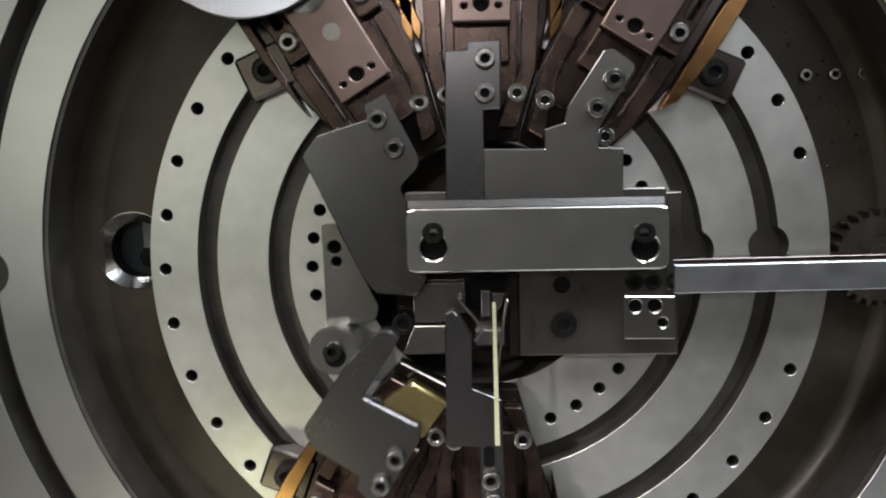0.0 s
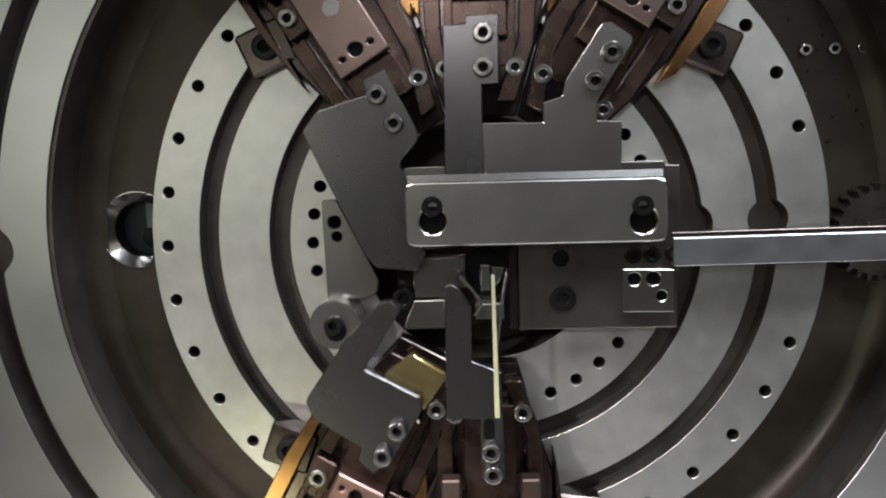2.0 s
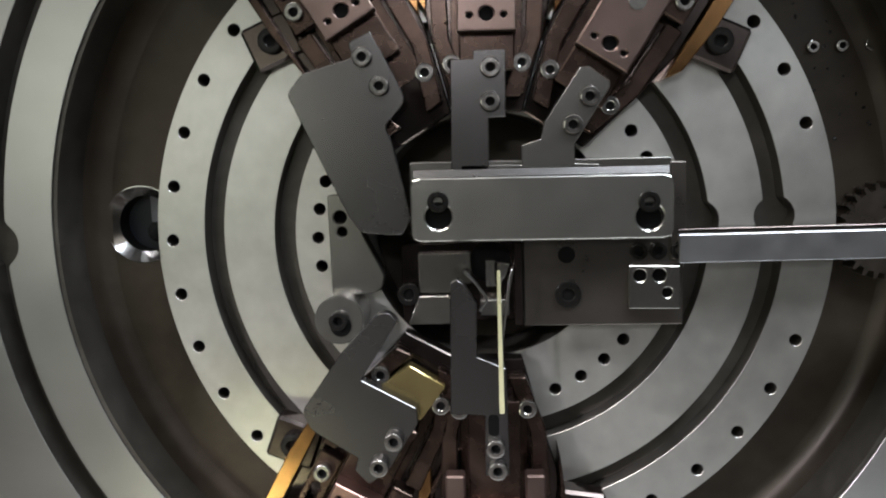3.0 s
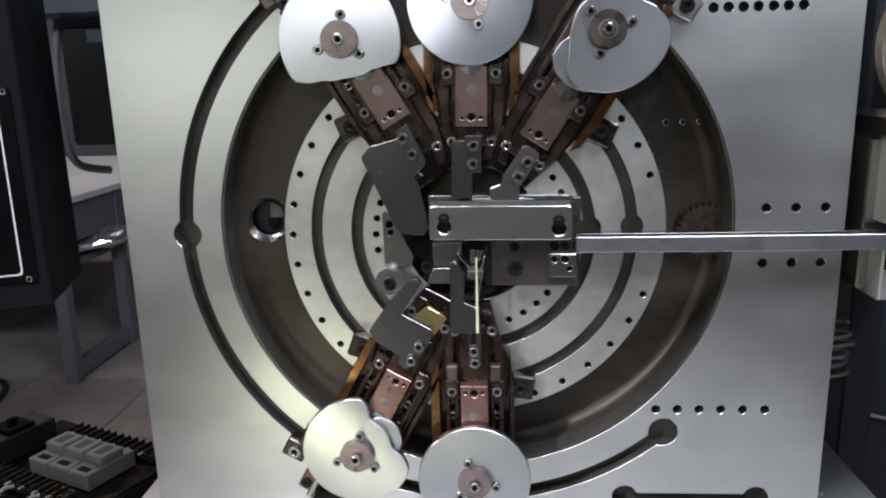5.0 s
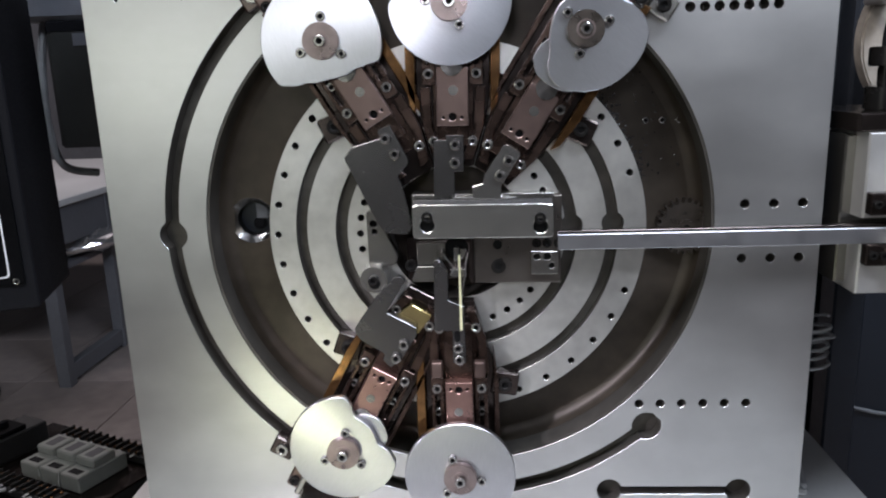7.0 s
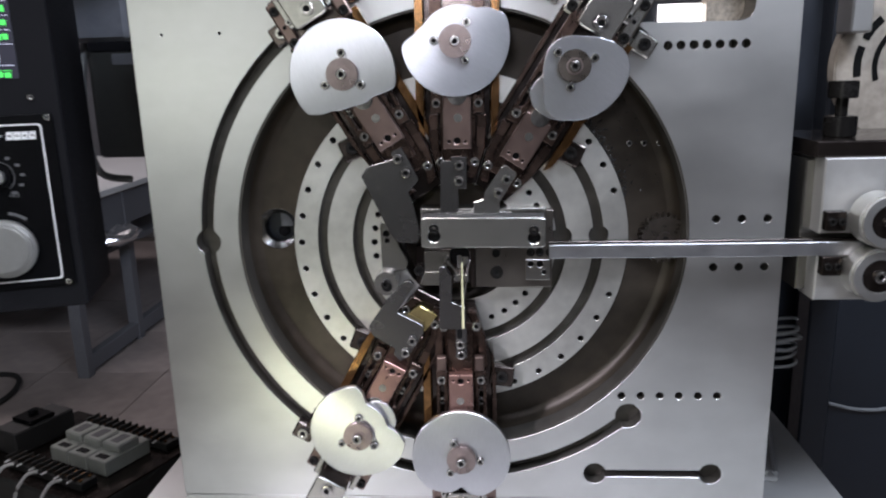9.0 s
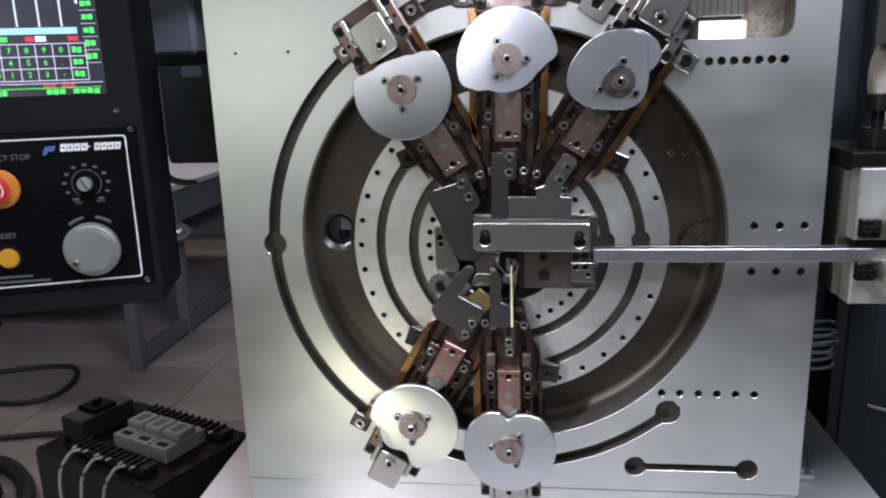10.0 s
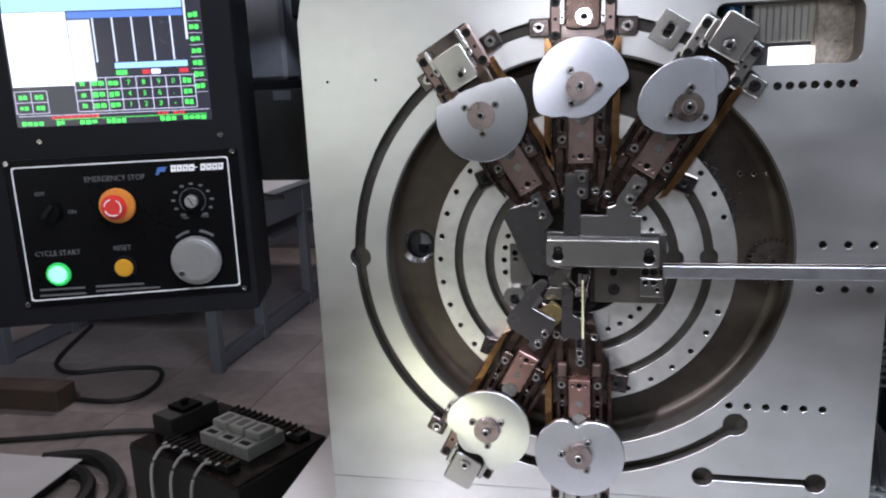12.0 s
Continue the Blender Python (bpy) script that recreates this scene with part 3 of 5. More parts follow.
TOOLS = [
    ([(-0.1087, 0.0769), (-0.099, 0.0889), (-0.066, 0.098), (-0.0693, 0.1069), (-0.0548, 0.1132), (-0.0337, 0.0706), (-0.0486, 0.0552), (-0.0440, 0.0460), (-0.0335, -0.0030), (-0.0400, -0.0136), (-0.0655, -0.0113), (-0.0730, -0.0015)],
     [0.003, 0.003, 0.001, 0.003, 0.001, 0.006, 0.006, 0.002, 0.002, 0.003, 0.003, 0.002], "dull dark grey steel blade"),
    ([(-0.018, 0.1396), (-0.004, 0.1396), (-0.004, 0.1448), (0.0161, 0.1448), (0.0152, 0.1038), (0.0048, 0.1035), (0.0039, 0.028), (-0.0205, 0.028)], 0.0006, "dark grey steel punch"),
    ([(0.0047, 0.0797), (0.0426, 0.0785), (0.0426, 0.0905), (0.0545, 0.094), (0.0568, 0.1037), (0.079, 0.1365), (0.0847, 0.1372), (0.0972, 0.128), (0.0972, 0.124), (0.0755, 0.0905), (0.0755, 0.0785), (0.0904, 0.0775), (0.0900, 0.039), (0.0047, 0.039)], 0.0006, "broad bright steel forming blade"),
    ([(-0.1226, -0.1065), (-0.117, -0.1195), (-0.0868, -0.139), (-0.0895, -0.147), (-0.0803, -0.1575), (-0.066, -0.1465), (-0.0465, -0.1155), (-0.047, -0.1055), (-0.0825, -0.086), (-0.0575, -0.048), (-0.0625, -0.042), (-0.0695, -0.042), (-0.0945, -0.0675)],
     [0.004, 0.004, 0.001, 0.001, 0.003, 0.001, 0.001, 0.001, 0.001, 0.002, 0.003, 0.003, 0.002], "grey steel bending blade with a square cut-out"),
    ([(-0.0225, -0.0235), (-0.0185, -0.0215), (-0.0145, -0.0240), (-0.0064, -0.0384), (-0.0070, -0.072), (0.0116, -0.0799), (0.0125, -0.152), (-0.0035, -0.152), (-0.0028, -0.111), (-0.0250, -0.1095)], 0.0006, "slim grey steel cutting blade"),
]

SCREWS = [[(-0.0602, 0.0979), (-0.0503, 0.08)], [(0.0064, 0.134), (0.0058, 0.1135)], [(0.0846, 0.119), (0.0744, 0.1023)], [(-0.0625, -0.1262), (-0.0728, -0.1436)], [(0.0035, -0.1315), (0.0045, -0.1465)]]
BACK = [0.0, 0.0243, 0.0343, 0.0295, 0.0]     # how far back each stood where its outline was taken
DEPTH = [(-0.0525, -0.046), (-0.0525, -0.046), (-0.0525, -0.046), (-0.056, -0.046), (-0.056, -0.046)]
INNER = [0.134, 0.1295, 0.131, 0.1575, 0.178]
SLIDERS = [build_slider(k, UNITS[k][1], TOOLS[k], *DEPTH[k], SCREWS[k], BACK[k], (TOOL, TOOL, TOOLBRIGHT, TOOL, TOOL)[k], INNER[k]) for k in range(5)]

# polished nose plate on the lower left slider
nose = into_unit([(-0.052, -0.0795), (-0.028, -0.0945), (-0.046, -0.118), (-0.078, -0.098)], UNITS[3][1], BACK[3])
part("nose_plate", prism(rounded(nose, 0.0015, 2), -0.0455, -0.034, 0.0006), GOLD, SLIDERS[3], "polished golden nose plate")
tool_slot = rounded([(-0.0035, 0.112), (0.0035, 0.112), (0.0035, 0.126), (-0.0035, 0.126)], 0.003, 3)
part("holder_slot", prism(tool_slot, -0.0563, -0.0545, 0), BLACKHOLE, SLIDERS[4], "dark slot")


# ---- cams
def cam_outline(knots, seg=144):
    """A smooth closed rim through knots (degrees, radius)."""
    pts = []
    n = len(knots)
    for k in range(seg):
        a = 360 * k / seg
        i = max((j for j in range(n) if knots[j][0] <= a), default=n - 1)
        a0, r0 = knots[i]
        a1, r1 = knots[(i + 1) % n]
        rb, ra = knots[i - 1][1], knots[(i + 2) % n][1]
        u = ((a - a0) % 360) / (((a1 - a0) % 360) or 360)
        m0, m1 = (r1 - rb) * 0.3, (ra - r0) * 0.3
        h = (2 * u ** 3 - 3 * u * u + 1) * r0 + (u ** 3 - 2 * u * u + u) * m0 + (3 * u * u - 2 * u ** 3) * r1 + (u ** 3 - u * u) * m1
        pts.append((h * math.cos(radians(a)), h * math.sin(radians(a))))
    return pts


def turned(points, degrees):
    c, s = math.cos(radians(degrees)), math.sin(radians(degrees))
    return [(x * c - z * s, x * s + z * c) for x, z in points]


CAM_AT = [(-0.1418, 0.2301), (0.0025, 0.2665), (0.1506, 0.2324), (-0.1438, -0.2614), (-0.0003, -0.2965)]


def build_cam(k, angle, hub, knots, start, grain, rear):
    """The cam as it stands at 11 s, turned so that its brushing runs along its own x axis."""
    c = thing("cam", "brushed steel cam disc with a brown hub", "cam", "cams on the slide units")
    x, z = CAM_AT[k]
    c.scale = (1, SHALLOW if k < 3 else 1, 1)
    part("disc", prism(turned(cam_outline(knots), -grain), -0.074, -0.066, 0.0007), CAM, c)
    if rear:
        part("rear_disc", prism(turned(cam_outline(rear), -grain), -0.0655, -0.0612, 0.0005), CAM, c, "second disc behind the first")
    bm = bmesh.new()
    cyl(bm, (0, -0.078, 0), 0.0205, 0.009, 36, 0.0012)
    part("hub", bm, GEARGREY if k == 2 else HUB, c, "dark wet steel hub" if k == 2 else "brown steel hub")
    bm = bmesh.new()
    ring_mesh(bm, 0.0085, 0.0105, -0.0835, -0.082, 32)
    part("washer", bm, HUB, c)
    screw(c, 0, -0.0815, 0, 0.0066, 0.009)
    for j in range(3):
        a = radians(start - grain + 120 * j)
        screw(c, 0.0265 * math.cos(a), -0.074, 0.0265 * math.sin(a), 0.0055, 0.006)
    return c, x, z, grain


CAM_KNOTS = [
    [(10, 0.068), (60, 0.0685), (110, 0.0685), (160, 0.0685), (205, 0.0685), (228, 0.069), (236, 0.062), (253, 0.0485), (285, 0.042), (324, 0.047), (336, 0.0546), (348, 0.068)],
    [(12, 0.069), (28, 0.070), (42, 0.060), (60, 0.047), (109, 0.0427), (155, 0.0442), (172, 0.052), (186, 0.067), (198, 0.0682), (240, 0.068), (290, 0.0675), (340, 0.0672)],
    [(0, 0.0690), (14, 0.0655), (30, 0.057), (46, 0.0475), (64, 0.040), (82, 0.0365), (138, 0.0385), (175, 0.0375), (213, 0.043), (245, 0.066), (268, 0.067), (315, 0.067)],
    [(2, 0.058), (19, 0.0435), (45, 0.0458), (77, 0.0487), (88, 0.066), (94, 0.072), (130, 0.071), (181, 0.068), (230, 0.065), (282, 0.064), (330, 0.067), (350, 0.066)],
    [(5, 0.068), (50, 0.0695), (90, 0.0705), (135, 0.0700), (181, 0.0695), (223, 0.0684), (242, 0.062), (258, 0.055), (272, 0.046), (288, 0.0595), (299, 0.0648), (330, 0.068)],
]
REAR = [None, None, [(20, 0.036), (90, 0.035), (160, 0.035), (196, 0.038), (205, 0.053), (213, 0.0635), (228, 0.0702), (260, 0.069), (290, 0.050), (330, 0.038)],
        [(0, 0.045), (20, 0.055), (45, 0.0585), (62, 0.054), (80, 0.045), (200, 0.05)], None]
CAM_START = [92.5, 60, 23, 89, 116]
GRAIN = [111, 144, 142, 56, 88]
CAMS = [build_cam(k, UNITS[k][1], UNITS[k][2], CAM_KNOTS[k], CAM_START[k], GRAIN[k], REAR[k]) for k in range(5)]


# ---- guide in the middle
def build_guide():
    g = thing("wire_guide", "steel wire guide block with a clamped front bar", "guide block", at=pose(-0.0023, 0, -0.0476))
    g.scale = (1.036, 0.72, 1.036)
    bar = rounded([(-0.0455, 0.0045), (0.115, 0.003), (0.115, 0.042), (-0.0455, 0.0438)], 0.0055, 2)
    h1 = rim(0.0085, 20, (-0.0285, 0.020))
    h2 = rim(0.0085, 20, (0.1005, 0.0165))
    part("front_bar", lift(prism(bar, -0.064, -0.0535, 0.0009, [h1, h2])), BARSTEEL, g, "scratched steel front bar")
    scratches = bmesh.new()
    dice = random.Random(3)
    for k in range(34):
        cx = dice.gauss(0.045, 0.022) if k < 22 else dice.choice((-0.018, 0.088)) + dice.gauss(0, 0.008)
        box(scratches, (min(max(cx, -0.04), 0.11), -0.0640, dice.uniform(0.009, 0.040)), (dice.uniform(0.0003, 0.0005), 0.0003, dice.uniform(0.0008, 0.0035)), 0, dice.uniform(0, 180))
    part("scratches", lift(scratches), TOOLBRIGHT, g, "bright scratches")
    for x, z in ((-0.0285, 0.029), (0.1, 0.0255)):
        screw(g, x, -0.06, z + ZC, 0.0066, 0.007, SCREWDARK)
        bm = bmesh.new()
        cyl(bm, (x, -0.0555, z - 0.01), 0.0082, 0.003, 18)
        part("bar_bore", lift(bm), BLACKHOLE, g)
    ledge = [(-0.0465, 0.006), (0.1165, 0.004), (0.1165, 0.052), (-0.0465, 0.0535)]
    part("back_bar", lift(prism(rounded(ledge, 0.001, 1), -0.0452, 0.0, 0.0006)), BLOCK, g)
    wing = [(0.116, -0.012), (0.1255, -0.012), (0.1255, 0.049), (0.116, 0.049)]
    part("end_cheek", lift(prism(wing, -0.045, 0.0, 0.0006)), GUIDEBODY, g)
    body = [(0.024, -0.0535), (0.1245, -0.0545), (0.1245, 0.0035), (0.024, 0.0045)]
    part("guide_body", lift(prism(body, -0.042, 0.0, 0.0008)), GUIDEBODY, g)
    screw(g, 0.052, -0.042, ZC - 0.0335, 0.0085, 0.003, SCREWDARK)
    holes_in(g, [(0.0514, ZC - 0.0078)], 0.0055, -0.0422)
    small = [(0.0897, -0.0425), (0.1214, -0.0432), (0.1214, -0.0158), (0.0897, -0.0149)]
    part("small_plate", lift(prism(small, -0.050, -0.0425, 0.0006, [rim(0.0042, 14, (0.0965, -0.0215)), rim(0.0045, 14, (0.1085, -0.0215)), rim(0.0034, 14, (0.1135, -0.0325))])), BLOCK, g)
    holes_in(g, [(x, ZC + z) for x, z in ((0.0965, -0.0215), (0.1085, -0.0215), (0.1135, -0.0325))], 0.0044, -0.0424, name="bore_bottom")
    for x in (0.0965, 0.1085, 0.1215):
        screw(g, x, -0.042, ZC - 0.0065, 0.0055, 0.005, SCREWDARK)
    mid = [(-0.056, -0.0525), (0.0235, -0.0525), (0.0235, 0.0), (-0.056, 0.0)]
    part("middle_body", lift(prism(rounded(mid, 0.003, 2), -0.022, 0.0, 0.0008)), DARKBLOCK, g)
    low = [(-0.052, -0.0525), (-0.024, -0.0525), (-0.024, -0.0335), (-0.044, -0.0335)]
    part("lower_jaw", lift(prism(low, -0.036, -0.0225, 0.0006)), BLOCK, g)
    up = [(-0.044, -0.0320), (-0.022, -0.0320), (-0.022, -0.0265), (-0.010, -0.0265), (-0.010, -0.006), (-0.044, -0.006)]
    part("upper_jaw", lift(prism(up, -0.032, -0.0225, 0.0006)), BLOCK, g)
    screw(g, -0.051, -0.03, ZC - 0.0325, 0.0075, 0.005, SCREWDARK)
    for x0, x1, z0, z1 in ((-0.004, 0.0145, -0.0465, -0.036), (0.0, 0.006, -0.0275, -0.0105)):
        part("anvil", lift(prism([(x0, z0), (x1, z0), (x1, z1), (x0, z1)], -0.042, -0.0225, 0.0006)), TOOLBRIGHT, g)
    part("lens_anvil", lift(prism([(0.007, -0.026), (0.013, -0.021), (0.0155, -0.013), (0.007, -0.012)], -0.040, -0.0225, 0.0006)), TOOLBRIGHT, g)
    for path in ([(-0.0135, -0.0165), (-0.006, -0.0255), (0.0005, -0.0345), (-0.0047, -0.0420)], [(0.0165, -0.0165), (0.0140, -0.029), (0.0118, -0.045), (0.0075, -0.0745)]):
        bm = bmesh.new()
        for (x0, z0), (x1, z1) in zip(path, path[1:]):
            run = math.hypot(x1 - x0, z1 - z0)
            box(bm, ((x0 + x1) / 2, -0.0475, (z0 + z1) / 2), (0.0017, 0.0017, run + 0.0012), 0.0004, math.degrees(math.atan2(x1 - x0, z1 - z0)))
        part("wire_prong", lift(bm), TOOLBRIGHT, g, "bent steel wire prong")
        bm = bmesh.new()
        box(bm, (path[0][0], -0.0345, path[0][1]), (0.003, 0.027, 0.004), 0.0005)
        part("prong_holder", lift(bm), DARKBLOCK, g)
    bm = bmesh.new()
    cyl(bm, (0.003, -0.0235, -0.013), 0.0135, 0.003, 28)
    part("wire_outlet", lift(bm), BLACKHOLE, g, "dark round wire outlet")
    # front face sloped so that the lamps draw a bright line along it
    ledge = bmesh.new()
    ends = [[ledge.verts.new((x, y, z + dz)) for y, z in ((-0.0600, 0.0430), (-0.0573, 0.0473), (-0.0536, 0.0473), (-0.0536, 0.0430))] for x, dz in ((-0.0435, 0.0012), (0.113, -0.0003))]
    for j in range(4):
        ledge.faces.new((ends[0][j], ends[0][(j + 1) % 4], ends[1][(j + 1) % 4], ends[1][j]))
    ledge.faces.new(ends[0])
    ledge.faces.new(ends[1][::-1])
    part("top_ledge", lift(ledge), TOOL, g, "steel ledge sloped to catch the lamp light")
    side = [(0.018, -0.0525), (0.0235, -0.0525), (0.0235, 0.001), (0.018, 0.001)]
    part("side_rib", lift(prism(side, -0.044, -0.0225, 0.0006)), DARKBLOCK, g)
    return g


build_guide()


def build_left_stop():
    s = thing("stop_plate", "grey steel stop plate with a round clamp washer", "stop plate", at=pose(-0.0022, 0, -0.0019))
    out = rounded([(-0.1045, 0.0335), (-0.0945, 0.0335), (-0.0685, -0.0215), (-0.0705, -0.031), (-0.0775, -0.034), (-0.104, -0.034)], 0.0025, 3)
    part("stop", lift(prism(out, -0.030, -0.0142, 0.0006, [rim(0.0045, 14, (-0.0965, 0.0183)), rim(0.0035, 14, (-0.0955, 0.0085))])), BLOCK, s)
    bm = bmesh.new()
    holes_in(s, [(-0.0965, ZC + 0.0183), (-0.0955, ZC + 0.0085)], 0.0046, -0.0148, name="bore_bottom")
    cyl(bm, (-0.0975, -0.026, -0.0485), 0.0165, 0.036, 40, 0.001)
    part("clamp_washer", lift(bm), TOOLBRIGHT, s, "bright turned washer")
    bm = bmesh.new()
    cyl(bm, (-0.0965, -0.0443, -0.0525), 0.007, 0.001, 20)
    part("washer_bore", lift(bm), BLACKHOLE, s)
    screw(s, -0.0975, -0.0435, ZC - 0.0485, 0.0062, 0.006, SCREWDARK)
    return s


build_left_stop()

# feed strip that runs in from the rollers
strip = thing("feed_strip", "bright flat steel strip feed guide", "feed strip", at=pose(0, 0, -0.0403))
strip.scale = (1.0, 0.72, 1.032)
part("strip", lift(prism([(0.1225, -0.0165), (0.62, -0.0165), (0.62, 0.0015), (0.1225, 0.0015)], -0.052, -0.040, 0.0006)), STRIP, strip)
part("strip_cover", lift(prism([(0.1225, 0.0017), (0.62, 0.0017), (0.62, 0.0045), (0.1225, 0.0045)], -0.046, -0.03, 0.0004)), DARKBLOCK, strip)
wire = thing("formed_strip", "thin metal strip end being formed, yellow lamp glow in its colour", "wire", at=pose(-0.002, 0, -0.0556))
wire.scale = (1.0425, 0.92, 1.0425)
part("wire_body", lift(prism(rounded([(0.0062, -0.012), (0.0082, -0.012), (0.0090, -0.1005), (0.0058, -0.1005)], 0.0008, 2), -0.068, -0.0655, 0.0003)), WIRE, wire)


# ---- machine bed and the room
BEDTOP = material("bright_bed_steel", (0.47, 0.47, 0.46), 0.4, 0.45, 0.06, 60, 4, 0.02)


def build_bed():
    bed = thing("machine_bed", "light steel machine bed under the face plate", "machine bed")
    bm = bmesh.new()
    box(bm, (0.0, 0.062, ZC - 0.4375), (0.878, 0.12, 0.066), 0.001)
    part("foot_plate", bm, GROUND, bed)
    bm = bmesh.new()
    # unseen front part made deeper to bounce light onto the lower units
    box(bm, (0.032, -0.02, ZC - 0.482), (1.176, 1.19, 0.022), 0.003)
    part("bed_top", bm, BEDTOP, bed, "bright steel bed top")
    bm = bmesh.new()
    box(bm, (0.0, -0.02, (ZC - 0.495) / 2), (1.10, 1.14, ZC - 0.495), 0.004)
    part("bed_body", bm, CASEGREY, bed)
    return bed


build_bed()

floor = tagged(part("floor", box(bmesh.new(), (0, 1.5, -0.03), (12, 12, 0.05), 0), JOINT), "dark joints of a tiled workshop floor", "floor", kind="structure")
room = [((0, 5.6, 1.75), (12, 0.2, 3.5)), ((0, -4.6, 1.75), (12, 0.2, 3.5)), ((-6.1, 0.5, 1.75), (0.2, 10, 3.5)), ((6.1, 0.5, 1.75), (0.2, 10, 3.5))]
for name, (c, s) in zip(("wall_north", "wall_south", "wall_west", "wall_east"), room):
    tagged(part(name, box(bmesh.new(), c, s, 0), WALLPAINT), "dim grey painted workshop wall", "wall", kind="structure")
tagged(part("ceiling", box(bmesh.new(), (0, 0.5, 3.6), (12, 10.4, 0.2), 0), WALLPAINT), "grey workshop ceiling", "ceiling", kind="structure")


# ---- floor tiles
def build_tiles():
    me = None
    size = 0.6
    for i in range(-9, 10):
        for j in range(-8, 9):
            if me is None:
                bm = bmesh.new()
                box(bm, (0, 0, -0.002), (size - 0.004, size - 0.004, 0.006), 0.0012)
                ob = part("tile", bm, FLOOR, floor)
                me = ob.data
            else:
                ob = new("tile", me)
                ob.parent = floor
            ob.location = (-0.1 + i * size, 0.25 + j * size, 0)


build_tiles()


def curve_tube(name, points, r, mat, parent=None, label="", res=6):
    """A round cable through points, as a mesh."""
    pts = [Vector(p) for p in points]
    path = []
    for k in range(len(pts) - 1):
        p0, p1, p2, p3 = pts[max(k - 1, 0)], pts[k], pts[k + 1], pts[min(k + 2, len(pts) - 1)]
        for i in range(res):
            t = i / res
            path.append(0.5 * ((2 * p1) + (p2 - p0) * t + (2 * p0 - 5 * p1 + 4 * p2 - p3) * t * t + (3 * p1 - p0 - 3 * p2 + p3) * t ** 3))
    path.append(pts[-1])
    bm = bmesh.new()
    rows = []
    for k, p in enumerate(path):
        d = (path[min(k + 1, len(path) - 1)] - path[max(k - 1, 0)]).normalized()
        a = d.cross(Vector((0, 0, 1)) if abs(d.z) < 0.9 else Vector((1, 0, 0))).normalized()
        b = d.cross(a)
        rows.append([bm.verts.new(p + r * (math.cos(2 * math.pi * j / 8) * a + math.sin(2 * math.pi * j / 8) * b)) for j in range(8)])
    for p, q in zip(rows, rows[1:]):
        for j in range(8):
            bm.faces.new((p[j], p[(j + 1) % 8], q[(j + 1) % 8], q[j]))
    bm.faces.new(rows[0][::-1])
    bm.faces.new(rows[-1])
    return part(name, bm, mat, parent, label, smooth=True)


# ---- control panel on its arm
RED = material("stop_red_plastic", (0.55, 0.03, 0.025), 0.35, 0, 0.08, 80, 20, 0)
AMBER_RING = material("stop_yellow_collar", (0.55, 0.20, 0.03), 0.4, 0, 0.1, 80, 20, 0)
# unlit yellow plastic, brightened by a faint glow of its own
YELLOW = material("reset_yellow_faint_glow", (0.5, 0.25, 0.015), 0.35, 0, 0.06, 80, 20, 0, glow=((0.9, 0.45, 0.02), 0.02))
GREENLIT = material("lit_green_button", (0.4, 0.9, 0.55), 0.3, 0, 0.03, 80, 20, 0, glow=((0.06, 1.0, 0.22), 2.2))
# the lit button's green halo is put into its collar as a glow
GREENRING = material("green_collar_halo", (0.02, 0.2, 0.06), 0.4, 0, 0.1, 80, 20, 0, glow=((0.02, 0.7, 0.12), 0.6))
ALU = material("turned_aluminium", (0.62, 0.62, 0.61), 0.3, 0.85, 0.05, 200, 20, 0, worn=0.02)
GREYPRINT = material("grey_print", (0.10, 0.10, 0.104), 0.5, 0, 0.05, 90, 9, 0)
BLUEPRINT = material("blue_print", (0.05, 0.12, 0.35), 0.5, 0, 0.05, 90, 9, 0)
SCR_DARK = material("screen_dark", (0.02, 0.02, 0.025), 0.2, 0, 0.1, 40, 6, 0, glow=((0.05, 0.05, 0.07), 0.5))
SCR_WHITE = material("screen_white", (0.5, 0.5, 0.5), 0.2, 0, 0.03, 40, 6, 0, glow=((0.85, 0.93, 1.0), 1.1))
SCR_PALE = material("screen_pale", (0.4, 0.42, 0.45), 0.2, 0, 0.03, 40, 6, 0, glow=((0.62, 0.72, 0.85), 0.75))
SCR_BLUE = material("screen_blue", (0.05, 0.1, 0.3), 0.2, 0, 0.03, 40, 6, 0, glow=((0.12, 0.25, 0.8), 0.8))
SCR_SKY = material("screen_light_blue", (0.2, 0.4, 0.6), 0.2, 0, 0.03, 40, 6, 0, glow=((0.35, 0.62, 0.95), 0.9))
SCR_RED = material("screen_red", (0.4, 0.03, 0.04), 0.2, 0, 0.03, 40, 6, 0, glow=((0.7, 0.06, 0.08), 0.6))
SCR_GREEN = material("screen_green", (0.05, 0.5, 0.08), 0.2, 0, 0.03, 40, 6, 0, glow=((0.10, 0.95, 0.14), 0.8))
SCR_LINE = material("screen_line", (0.4, 0.4, 0.5), 0.2, 0, 0.03, 40, 6, 0, glow=((0.6, 0.6, 0.75), 0.7))


def lettering(parent, text, x, z, y, height, mat, name="lettering", squeeze=1.0, slant=0.0):
    data = bpy.data.curves.new(name, "FONT")
    data.body, data.size, data.align_x, data.align_y, data.extrude = text, height, "CENTER", "CENTER", 0.0002
    data.shear = slant
    ob = bpy.data.objects.new(name, data)
    me = bpy.data.meshes.new_from_object(ob)
    bpy.data.objects.remove(ob)
    me.materials.clear()
    me.materials.append(mat)
    put = new(name, me)
    put.parent = parent
    put.matrix_basis = pose(x, y, z, 90, 0, 0) @ Matrix.Diagonal((squeeze, 1, 1, 1))
    return put


